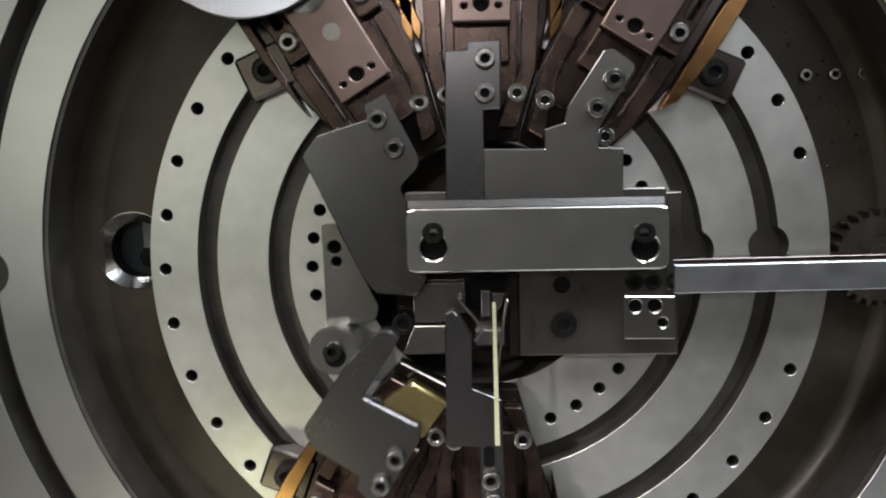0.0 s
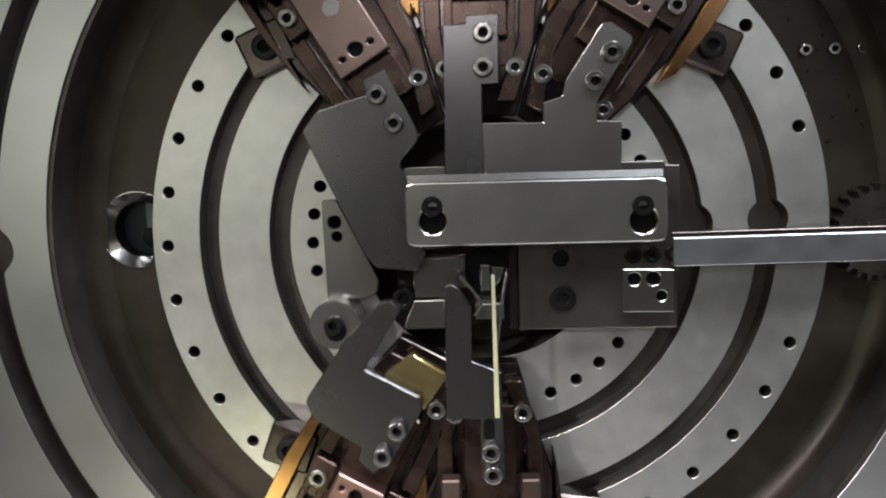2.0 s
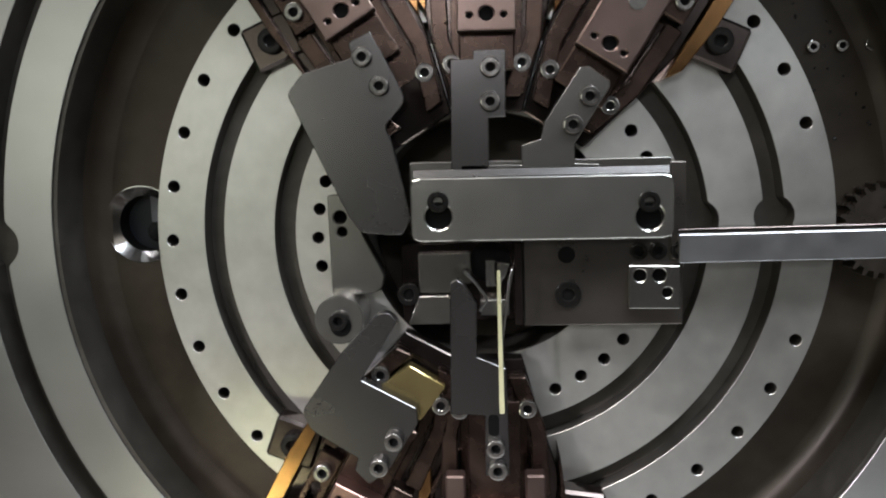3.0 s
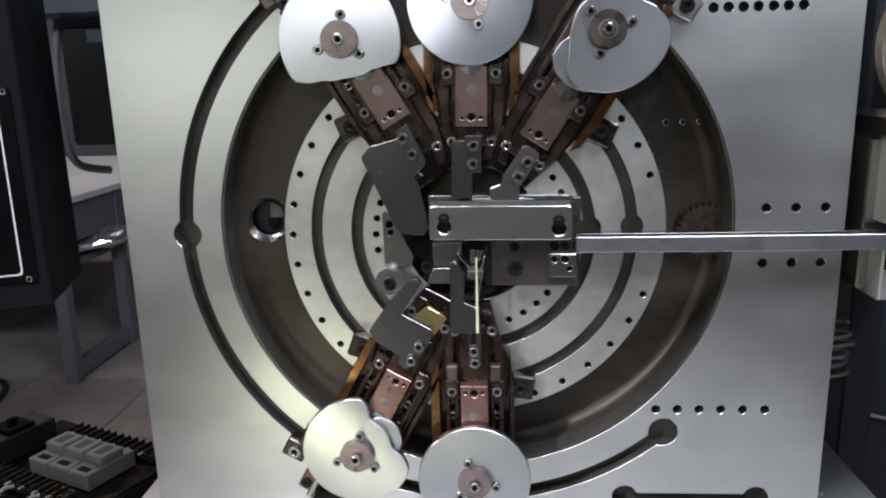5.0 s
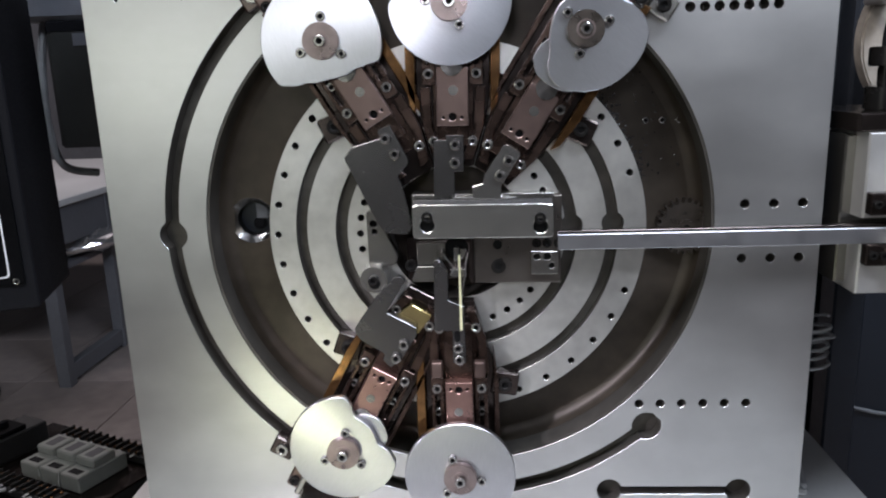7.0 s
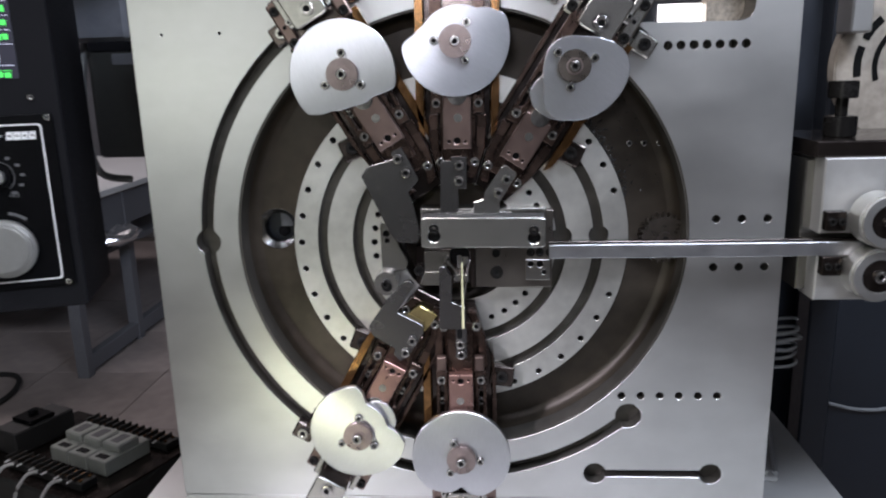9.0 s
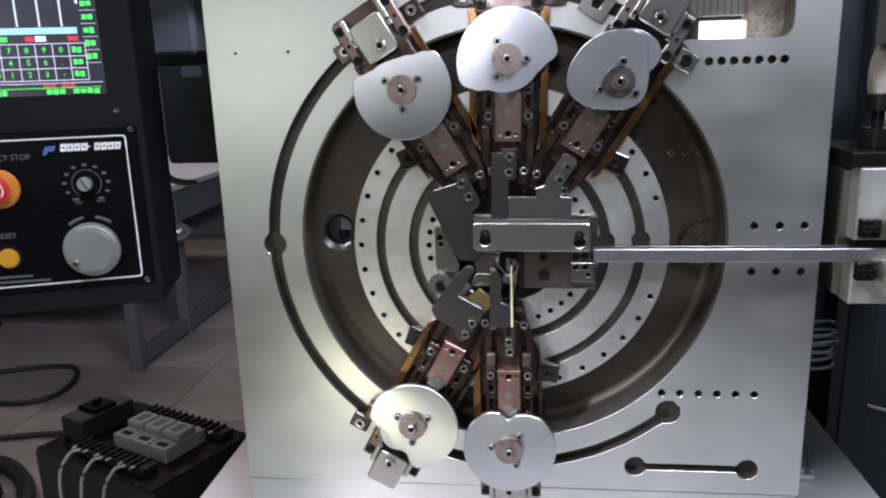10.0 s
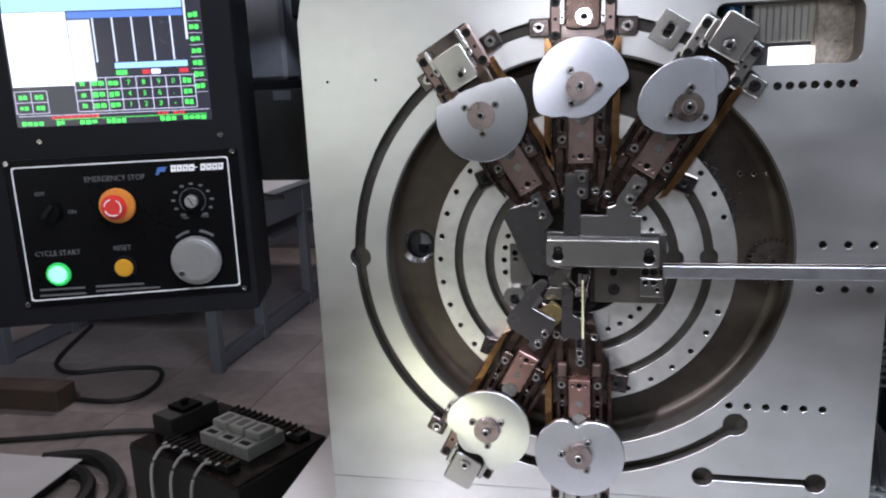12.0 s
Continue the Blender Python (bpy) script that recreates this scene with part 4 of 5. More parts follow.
def build_panel():
    p = thing("control_panel", "dark grey control cabinet with lit screen, buttons and hand wheel", "control panel", at=pose(-0.573, -0.008, ZC, 0, 0, 16.7))
    case = rounded([(-0.47, -0.098), (0.024, -0.091), (0.024, 0.60), (-0.47, 0.60)], 0.006, 3)
    part("case", prism(case, 0.0, 0.16, 0.002), CASEGREY, p)
    plate = rounded([(-0.362, -0.062), (0.012, -0.057), (0.012, 0.188), (-0.362, 0.185)], 0.002, 2)
    part("button_plate", prism(plate, -0.003, -0.0002, 0.0006), BLACKPAINT, p, "glossy black button plate")
    outer = rounded([(-0.352, -0.053), (-0.0045, -0.047), (-0.0035, 0.1755), (-0.351, 0.1735)], 0.006, 4)
    c = (-0.178, 0.062)
    inner = [(c[0] + (x - c[0]) * 0.9885, c[1] + (z - c[1]) * 0.982) for x, z in outer]
    part("frame_line", prism(outer, -0.0036, -0.0031, 0, [inner]), WHITEPRINT, p, "thin white frame line")
    for x, z in ((0.005, 0.1832), (0.0016, -0.0523), (-0.359, -0.058), (-0.357, 0.18)):
        screw(p, x, -0.003, z, 0.0042, 0.002)
    for x, z in ((-0.012, 0.211), (-0.30, 0.213)):
        screw(p, x, -0.0002, z, 0.004, 0.002)

    def knob(name, x, z, r, depth, mat, bevel, y=-0.003, label=""):
        bm = bmesh.new()
        cyl(bm, (x, y - depth / 2, z), r, depth, 40, bevel)
        return part(name, bm, mat, p, label, smooth=True)

    knob("stop_collar", -0.190, 0.1030, 0.029, 0.008, AMBER_RING, 0.002, label="amber collar")
    knob("stop_stem", -0.190, 0.1030, 0.013, 0.018, RED, 0.001)
    knob("stop_button", -0.190, 0.1030, 0.0205, 0.012, RED, 0.005, -0.018, "red mushroom stop button")
    for a0, a1 in ((100, 170), (-40, 60), (200, 300)):
        arc = prism(arc_slot(0.0125, 0.0142, a0, a1, 10), -0.0306, -0.0301)
        bmesh.ops.translate(arc, vec=(-0.190, 0, 0.1030), verts=arc.verts[:])
        part("arrow_mark", arc, WHITEPRINT, p)
    knob("green_collar", -0.301, -0.0078, 0.0195, 0.005, GREENRING, 0.001)
    knob("start_button", -0.301, -0.0078, 0.0145, 0.009, GREENLIT, 0.002, label="lit green start button")
    knob("yellow_collar", -0.1925, -0.0027, 0.0195, 0.005, CASEGREY, 0.001)
    knob("reset_button", -0.1925, -0.0027, 0.015, 0.009, YELLOW, 0.002, label="yellow reset button")
    knob("wheel_flange", -0.0715, 0.0035, 0.0415, 0.016, ALU, 0.005, label="turned aluminium hand wheel")
    knob("wheel_face", -0.0715, 0.0035, 0.0335, 0.003, ALU, 0.001, -0.019)
    knob("wheel_grip", -0.094, -0.0145, 0.0042, 0.008, SCREW, 0.001, -0.022)
    knob("dial_base", -0.0684, 0.1043, 0.018, 0.004, BLACKPAINT, 0.001)
    knob("dial_knob", -0.0684, 0.1043, 0.0105, 0.014, ALU, 0.0015, label="small bright dial knob")
    bm = bmesh.new()
    box(bm, (-0.0684, -0.0175, 0.1043), (0.018, 0.002, 0.003), 0.0005, 60)
    part("dial_pointer", bm, SCREW, p)
    knob("key_switch", -0.300, 0.099, 0.019, 0.008, BLACKPAINT, 0.002)
    bm = bmesh.new()
    box(bm, (-0.300, -0.013, 0.099), (0.007, 0.008, 0.026), 0.001, 40)
    part("switch_lever", bm, CASEGREY, p)
    for k in range(11):
        a = radians(235 - k * 29)
        bm = bmesh.new()
        box(bm, (-0.0684 + 0.0315 * math.cos(a), -0.0033, 0.1043 + 0.0285 * math.sin(a)), (0.0085 if k in (0, 10) else 0.006, 0.0004, 0.0036), 0)
        part("dial_number_bar", bm, GREYPRINT, p)
    scale = prism(arc_slot(0.0205, 0.0215, -55, 235, 30), -0.0035, -0.0031)
    bmesh.ops.translate(scale, vec=(-0.0684, 0, 0.1043), verts=scale.verts[:])
    part("dial_scale", scale, GREYPRINT, p)
    for a0, a1 in ((52, 80), (100, 128)):
        arc = prism(arc_slot(0.0475, 0.0515, a0, a1, 8), -0.0035, -0.0031)
        bmesh.ops.translate(arc, vec=(-0.0715, 0, 0.0035), verts=arc.verts[:])
        part("turn_mark", arc, GREYPRINT, p)
    lettering(p, "EMERGENCY STOP", -0.190, 0.148, -0.0033, 0.0125, GREYPRINT, squeeze=0.93)
    lettering(p, "CYCLE START", -0.298, 0.0275, -0.0033, 0.0125, GREYPRINT, squeeze=0.95)
    lettering(p, "RESET", -0.193, 0.0305, -0.0033, 0.0115, GREYPRINT, squeeze=0.95)
    lettering(p, "MIN", -0.0835, 0.0755, -0.0033, 0.006, GREYPRINT)
    lettering(p, "MAX", -0.051, 0.0765, -0.0033, 0.006, GREYPRINT)
    lettering(p, "OFF", -0.312, 0.128, -0.0033, 0.009, GREYPRINT)
    lettering(p, "ON", -0.265, 0.096, -0.0033, 0.009, GREYPRINT)
    # the maker's mark as plain shapes
    mark = [(-0.124, 0.150), (-0.119, 0.150), (-0.116, 0.155), (-0.108, 0.155), (-0.104, 0.163), (-0.119, 0.162)]
    part("maker_mark", prism(mark, -0.0036, -0.0031), BLUEPRINT, p)
    for k, w in enumerate((0.0085, 0.0085, 0.0085, 0.0095, 0.004, 0.0085, 0.0085, 0.0085, 0.0085)):
        x = -0.0985 + k * 0.0096
        h = 0.0055 if k != 4 else 0.001
        bar = [(x, 0.1595 - h), (x + w, 0.1598 - h), (x + w + 0.0015, 0.1598 + h), (x + 0.0015, 0.1595 + h)]
        hole = [(x + w * 0.4, 0.158), (x + w * 0.75, 0.158), (x + w * 0.75, 0.1612), (x + w * 0.4, 0.1612)]
        part("maker_bar", prism(bar, -0.0036, -0.0031, 0, [hole] if k != 4 else []), WHITEPRINT, p)
    for x0, x1, z in ((-0.336, -0.262, -0.034), (-0.337, -0.262, -0.044), (-0.245, -0.165, -0.0335), (-0.245, -0.14, -0.0415)):
        bm = bmesh.new()
        box(bm, ((x0 + x1) / 2, -0.0033, z), (x1 - x0, 0.0004, 0.0032), 0)
        part("small_print_bar", bm, GREYPRINT, p)

    # the screen
    glass = part("screen_face", prism(rounded([(-0.33, 0.2365), (-0.0225, 0.2365), (-0.0225, 0.467), (-0.33, 0.467)], 0.003, 3), -0.0006, 0.001), SCR_DARK, p, "lit colour screen")

    def cell(name, x0, x1, z0, z1, mat, y=-0.0012):
        bm = bmesh.new()
        box(bm, ((x0 + x1) / 2, y, (z0 + z1) / 2), (abs(x1 - x0), 0.0003, abs(z1 - z0)), 0)
        part(name, bm, mat, glass)

    def word(x0, x1, z, h, mat):
        """A row of small uneven bars where the writing cannot be read."""
        n = max(2, round((x1 - x0) / (h * 1.1)))
        w = (x1 - x0) / n
        for k in range(n):
            cell("text_bar", x0 + k * w, x0 + (k + 0.8) * w, z - h / 2 * random.uniform(0.6, 1), z + h / 2 * random.uniform(0.7, 1), mat, -0.0016)

    cell("screen_title", -0.326, -0.052, 0.414, 0.462, SCR_SKY)
    cell("screen_bar", -0.23, -0.052, 0.402, 0.412, SCR_BLUE)
    # white and pale table cells that also carry the glare on this side
    cell("screen_glare_table", -0.327, -0.232, 0.300, 0.413, SCR_WHITE)
    cell("screen_glare_table", -0.231, -0.196, 0.305, 0.400, SCR_PALE)
    for x in (-0.193, -0.163, -0.133, -0.103, -0.073):
        cell("screen_line", x, x + 0.0025, 0.334, 0.402, SCR_PALE)
    cell("screen_field", -0.166, -0.052, 0.3235, 0.3325, SCR_SKY)
    for x0, x1, m in ((-0.165, -0.148, SCR_GREEN), (-0.124, -0.112, SCR_RED), (-0.110, -0.096, SCR_WHITE), (-0.066, -0.052, SCR_RED)):
        cell("screen_field", x0, x1, 0.3135, 0.3205, m)
    # key field
    xs = [-0.232, -0.208, -0.183, -0.160, -0.136, -0.1125, -0.089, -0.0665, -0.044]
    zs = [0.310, 0.292, 0.275, 0.258]
    for z in zs:
        cell("screen_line", xs[0], xs[-1], z - 0.0006, z + 0.0006, SCR_LINE)
    for x in xs:
        cell("screen_line", x - 0.0006, x + 0.0006, zs[-1], zs[0], SCR_LINE)
    digits = ["7890", "456.", "123-"]
    for r, z in enumerate((0.301, 0.2835, 0.2665)):
        for k, ch in enumerate(digits[r]):
            lettering(glass, ch, (xs[3 + k] + xs[4 + k]) / 2, z, -0.0016, 0.011, SCR_GREEN, "key_digit")
        word(xs[1] + 0.002, xs[2] - 0.002, z, 0.009, SCR_GREEN)
        word(xs[2] + 0.003, xs[3] - 0.003, z, 0.009, SCR_GREEN)
        word(xs[0] + 0.008, xs[1] - 0.008, z, 0.008, SCR_GREEN)
        word(xs[7] + 0.004, xs[8] - 0.004, z, 0.009, SCR_GREEN)
    for x in (-0.325, -0.300):
        for z in (0.2835, 0.2665):
            word(x + 0.004, x + 0.018, z, 0.008, SCR_GREEN)
    for x in (-0.327, -0.302, -0.277):
        cell("screen_line", x - 0.0005, x + 0.0005, 0.258, 0.293, SCR_LINE)
    for z in (0.258, 0.2755, 0.293):
        cell("screen_line", -0.327, -0.277, z - 0.0005, z + 0.0005, SCR_LINE)
    cell("screen_line", -0.326, -0.026, 0.2535, 0.2545, SCR_LINE)
    cell("screen_line", -0.27, -0.03, 0.2465, 0.2475, SCR_GREEN)
    for x0, x1 in ((-0.275, -0.20), (-0.108, -0.09), (-0.083, -0.064)):
        word(x0, x1, 0.2505, 0.006, SCR_RED)
    for x0, x1 in ((-0.322, -0.287), (-0.268, -0.255), (-0.232, -0.203), (-0.190, -0.158), (-0.105, -0.078), (-0.068, -0.030)):
        word(x0, x1, 0.2415, 0.008, SCR_GREEN)
    for k in range(7):
        word(-0.043, -0.027, 0.402 - k * 0.0185, 0.009, SCR_GREEN)
        cell("screen_line", -0.0455, -0.0245, 0.3925 - k * 0.0185, 0.3932 - k * 0.0185, SCR_LINE)
    cell("screen_line", -0.0500, -0.0465, 0.365, 0.46, SCR_PALE)
    # arm behind the cabinet, carried by the machine
    bm = bmesh.new()
    box(bm, (-0.1, 0.20, 0.52), (0.1, 0.082, 0.10), 0.004)
    part("arm_bracket", bm, CASEGREY, p)
    bm = bmesh.new()
    box(bm, (0.10, 0.26, 0.52), (0.46, 0.05, 0.06), 0.004)
    part("arm", bm, CASEGREY, p)
    return p


build_panel()


GREYHOSE = material("pale_hose", (0.22, 0.225, 0.23), 0.35, 0, 0.15, 60, 9, 0)


# ---- drive housing beside the face plate
def build_drive():
    d = thing("drive_motor", "black drive motor hung beside the face plate", "motor")
    body = rounded([(-0.705, 0.36), (-0.576, 0.36), (-0.576, 0.49), (-0.705, 0.49)], 0.016, 4)
    bm = bmesh.new()
    rows = [[bm.verts.new((x, y, ZC + z)) for x, y in body] for z in (0.087, 0.281)]
    for k in range(len(body)):
        bm.faces.new((rows[0][k], rows[0][(k + 1) % len(body)], rows[1][(k + 1) % len(body)], rows[1][k]))
    bm.faces.new(rows[0][::-1])
    bm.faces.new(rows[1])
    bmesh.ops.bevel(bm, geom=[e for e in bm.edges if any(len(f.verts) > 4 for f in e.link_faces)], offset=0.004, segments=2, affect="EDGES")
    part("motor_body", bm, BOXGREY, d, "black square servo motor body", smooth=True)
    bm = bmesh.new()
    box(bm, (-0.632, 0.3585, ZC + 0.268), (0.04, 0.002, 0.02), 0.0004)
    part("rating_plate", bm, FRAMEGREY, d, "small pale rating plate")
    bm = bmesh.new()
    box(bm, (-0.645, 0.425, ZC + 0.2905), (0.115, 0.115, 0.018), 0.002)
    part("motor_flange", bm, CASEGREY, d)
    bm = bmesh.new()
    box(bm, (-0.685, 0.43, ZC + 0.42), (0.13, 0.13, 0.24), 0.008)
    part("motor_box", bm, FRAMEGREY, d, "grey painted box over the motor")
    curve_tube("motor_cable", [(-0.722, 0.40, ZC + 0.30), (-0.735, 0.395, ZC + 0.22), (-0.742, 0.40, ZC + 0.12), (-0.735, 0.42, ZC + 0.05), (-0.70, 0.47, ZC + 0.03)], 0.0075, GREYHOSE, d, "pale ribbed motor cable")
    bm = bmesh.new()
    box(bm, (-0.53, 0.45, ZC + 0.46), (0.25, 0.06, 0.06), 0.004)
    part("motor_arm", bm, CASEGREY, d)
    bm = bmesh.new()
    box(bm, (-0.45, 0.30, ZC + 0.30), (0.06, 0.36, 0.3), 0.004)
    part("side_plate", bm, FRAMEGREY, d)
    return d


build_drive()

# housing behind the face plate
housing = thing("machine_housing", "dark painted housing behind the face plate", "machine housing")
part("housing_body", box(bmesh.new(), (0.0, 0.335, ZC - 0.02), (0.80, 0.52, 0.88), 0.006), NAVY, housing)


def build_window_inside():
    w = thing("gear_case", "rough cast case with a ribbed cover behind the face plate opening", "machine part")
    part("cast_block", lift(prism(rounded([(0.335, 0.27), (0.40, 0.27), (0.40, 0.39), (0.335, 0.39)], 0.012, 4), 0.045, 0.0745, 0.001)), material("rough_bright_casting", (0.5, 0.44, 0.36), 0.35, 0.6, 0.35, 160, 40, 1.0), w)
    cream = material("cream_cover", (0.66, 0.65, 0.60), 0.5, 0.1, 0.08, 60, 8, 0.05)
    for k in range(9):
        part("cover_rib", box(bmesh.new(), (0.255 + k * 0.0095, 0.066, ZC + 0.345), (0.0085, 0.012, 0.055), 0.001), cream, w)
    bm = bmesh.new()
    cyl(bm, (0.221, 0.058, ZC + 0.345), 0.0115, 0.09, 20, axis="Z")
    part("blue_hose", bm, material("blue_air_hose", (0.04, 0.16, 0.34), 0.3, 0, 0.1, 60, 9, 0), w, "blue air hose", smooth=True)
    bm = bmesh.new()
    cyl(bm, (0.2355, 0.056, ZC + 0.345), 0.0022, 0.09, 10, axis="Z")
    part("white_tube", bm, WHITEPRINT, w, "thin white tube")
    bm = bmesh.new()
    box(bm, (0.2435, 0.052, ZC + 0.324), (0.010, 0.012, 0.017), 0.0015)
    part("red_fitting", bm, RED, w, "red fitting")
    # glowing panel added for the brightness that shows through the opening
    bm = bmesh.new()
    box(bm, (0.305, 0.068, ZC + 0.293), (0.058, 0.008, 0.036), 0.001)
    part("lit_panel", bm, material("white_panel_glow", (0.9, 0.9, 0.9), 0.4, 0, 0.02, 40, 5, 0, glow=((1.0, 0.97, 0.93), 2.2)), w, "glowing white panel")
    return w


build_window_inside()


# ---- strip feed unit
FEEDSTEEL = material("pale_ground_block", (0.50, 0.49, 0.47), 0.42, 0.6, 0.1, 50, 8, 0.02, worn=0.06)


def build_feed():
    fd = thing("feed_unit", "light steel strip feed block with two rollers", "feed unit")
    part("feed_block", lift(prism([(0.475, 0.0095), (0.80, 0.0095), (0.80, 0.109), (0.475, 0.109)], -0.03, 0.12, 0.002)), FEEDSTEEL, fd)
    part("feed_block_low", lift(prism([(0.475, -0.082), (0.80, -0.082), (0.80, -0.02), (0.475, -0.02)], -0.03, 0.12, 0.002)), FEEDSTEEL, fd)
    part("back_wall", lift(prism([(0.463, -0.075), (0.80, -0.075), (0.80, 0.105), (0.463, 0.105)], 0.0, 0.115, 0.002)), BLOCK, fd)
    part("top_plate", lift(prism([(0.462, 0.1095), (0.80, 0.1095), (0.80, 0.1305), (0.462, 0.1305)], -0.03, 0.14, 0.002)), DARKBLOCK, fd, "black top plate")
    for z, y in ((0.0325, -0.010), (-0.0400, 0.0)):
        bm = bmesh.new()
        cyl(bm, (0.5405, y - 0.045, z), 0.0355, 0.036, 48, 0.003)
        part("feed_roller", lift(bm), RING, fd, "ground steel roller", smooth=True)
        bm = bmesh.new()
        ring_mesh(bm, 0.0225, 0.0325, y - 0.0665, y - 0.0625, 48)
        bmesh.ops.translate(bm, vec=(0.5405, 0, z), verts=bm.verts[:])
        part("roller_rim", lift(bm), GROUND, fd, "bright turned rim", smooth=True)
        bm = bmesh.new()
        cyl(bm, (0.5405, y - 0.064, z), 0.0215, 0.003, 36, 0.0008)
        part("roller_cap", lift(bm), DARKBLOCK, fd, smooth=True)
        screw(fd, 0.5405, y - 0.0655, ZC + z, 0.008, 0.006)
    for z, s in ((0.028, 1), (-0.032, -1)):
        bm = bmesh.new()
        box(bm, (0.490, -0.036, z), (0.026, 0.014, 0.026), 0.0015)
        part("strip_guide", lift(bm), DARKBLOCK, fd)
        screw(fd, 0.484, -0.043, ZC + z, 0.005, 0.005, SCREWDARK)
        screw(fd, 0.496, -0.043, ZC + z, 0.005, 0.005, SCREWDARK)
    for x in (0.505, 0.60):
        for z0, z1, r in ((0.131, 0.158, 0.021), (0.158, 0.1815, 0.008), (0.1815, 0.204, 0.019)):
            bm = bmesh.new()
            cyl(bm, (x + 0.01, 0.03, (z0 + z1) / 2), r, z1 - z0, 28, 0.0012, axis="Z")
            part("pressure_screw", lift(bm), SCREWDARK, fd, smooth=True)
    part("stand_post", box(bmesh.new(), (0.718, 0.50, 0.565), (0.058, 0.06, 1.13), 0.004), NAVY, fd, "dark navy stand post")
    part("stand_bracket", box(bmesh.new(), (0.718, 0.32, ZC - 0.117), (0.056, 0.42, 0.06), 0.003), NAVY, fd)
    return fd


build_feed()


def build_right_machine():
    m = thing("feed_cabinet", "dark navy feed cabinet behind the strip rollers", "machine cabinet")
    part("cabinet_post", box(bmesh.new(), (0.72, 0.66, 1.05), (0.10, 0.10, 2.1), 0.004), NAVY, m)
    part("cabinet_body", box(bmesh.new(), (1.22, 0.85, 0.95), (1.0, 0.6, 1.9), 0.006), NAVY, m)
    fl = bmesh.new()
    cyl(fl, (0.80, 0.40, ZC + 0.22), 0.145, 0.03, 56, 0.003)
    part("flange", fl, material("cream_painted_iron", (0.33, 0.29, 0.24), 0.55, 0.0, 0.3, 60, 9, 0.2), m, "cream flange with curved slots", smooth=True)
    for r0, r1, a0, a1 in ((0.10, 0.113, 105, 125), (0.10, 0.113, 132, 155), (0.10, 0.113, 162, 190), (0.072, 0.081, 100, 200), (0.10, 0.113, 70, 95)):
        sl = prism(arc_slot(r0, r1, a0, a1, 14), 0.3835, 0.3852)
        bmesh.ops.translate(sl, vec=(0.80, 0, ZC + 0.22), verts=sl.verts[:])
        part("flange_slot", sl, BLACKHOLE, m)
    bm = bmesh.new()
    box(bm, (0.67, 0.36, ZC + 0.315), (0.035, 0.06, 0.08), 0.003)
    part("switch_box", bm, GROUND, m)
    return m


build_right_machine()
cables = thing("hose_bundle", "thin grey hose hanging in a loose coil", "hose")
dice = random.Random(21)
coil = []
for k in range(48):
    a, wide = 2 * math.pi * k / 9.4, dice.uniform(0.85, 1.1)
    coil.append((0.505 + 0.030 * wide * math.cos(a), 0.150 + 0.028 * wide * math.sin(a), ZC - 0.176 - 0.0015 * k + 0.006 * math.cos(a + 0.4)))
curve_tube("hose", coil, 0.0026, GREYHOSE, cables)
loop = thing("loose_hose", "pale hose loop against the dark cabinet", "hose")
curve_tube("hose", [(0.735, 0.555, ZC - 0.40), (0.762, 0.545, ZC - 0.488), (0.812, 0.545, ZC - 0.512), (0.862, 0.545, ZC - 0.519), (0.908, 0.545, ZC - 0.514), (0.98, 0.545, ZC - 0.48)], 0.004, GREYHOSE, loop)

for k, (x, y, l, a) in enumerate(((0.56, 0.28, 0.2, 74), (0.52, 0.20, 0.07, 100))):
    key = thing("hex_key", "bright bent hex key lying on the bed", "hex key", "hex keys on the bed")
    z = ZC - 0.4705 + 0.005
    dx, dy = math.cos(radians(a)), math.sin(radians(a))
    curve_tube("key_rod", [(x - dx * l / 2, y - dy * l / 2, z), (x, y, z), (x + dx * l / 2, y + dy * l / 2, z)], 0.0045, ALU, key)
    curve_tube("key_bend", [(x - dx * l / 2, y - dy * l / 2, z), (x - dx * l / 2 - 0.02, y - dy * l / 2 + 0.004, z), (x - dx * l / 2 - 0.07, y - dy * l / 2 + 0.012, z)], 0.0045, ALU, key)


# ---- workbench and what lies on the floor to the left
def build_bench():
    b = thing("workbench", "grey steel frame workbench with a pale top", "workbench")
    part("bench_top", box(bmesh.new(), (-2.66, 3.25, 0.87), (1.46, 2.1, 0.035), 0.004), material("pale_bench_top", (0.62, 0.63, 0.63), 0.4, 0, 0.06, 30, 3, 0.05), b, "pale worktop")
    for x in (-3.32, -1.98):
        for y in (2.30, 2.85, 3.6, 4.24):
            part("leg", box(bmesh.new(), (x, y, 0.425), (0.06, 0.06, 0.852), 0.003), FRAMEGREY, b)
        part("bottom_rail", box(bmesh.new(), (x, 3.27, 0.06), (0.05, 1.88, 0.08), 0.003), FRAMEGREY, b)
        part("top_rail", box(bmesh.new(), (x, 3.27, 0.76), (0.05, 1.88, 0.185), 0.003), FRAMEGREY, b)
    part("lower_shelf", box(bmesh.new(), (-2.65, 3.27, 0.545), (1.30, 1.88, 0.03), 0.003), FRAMEGREY, b)
    return b


build_bench()
foil = thing("foil_bag", "crumpled shiny foil bag on the lower bench shelf", "bag")
bm = bmesh.new()
bmesh.ops.create_icosphere(bm, subdivisions=3, radius=1, matrix=Matrix.Translation((-2.10, 2.72, 0.62)) @ Matrix.Diagonal((0.26, 0.2, 0.06, 1)))
for v in bm.verts:
    v.co += Vector((1, 1, 0.6)) * (noise.noise(v.co * 14) * 0.05)
    v.co.z = max(v.co.z, 0.5605)
part("foil", bm, material("crumpled_foil", (0.75, 0.75, 0.76), 0.2, 0.9, 0.1, 60, 9, 0.1), foil)


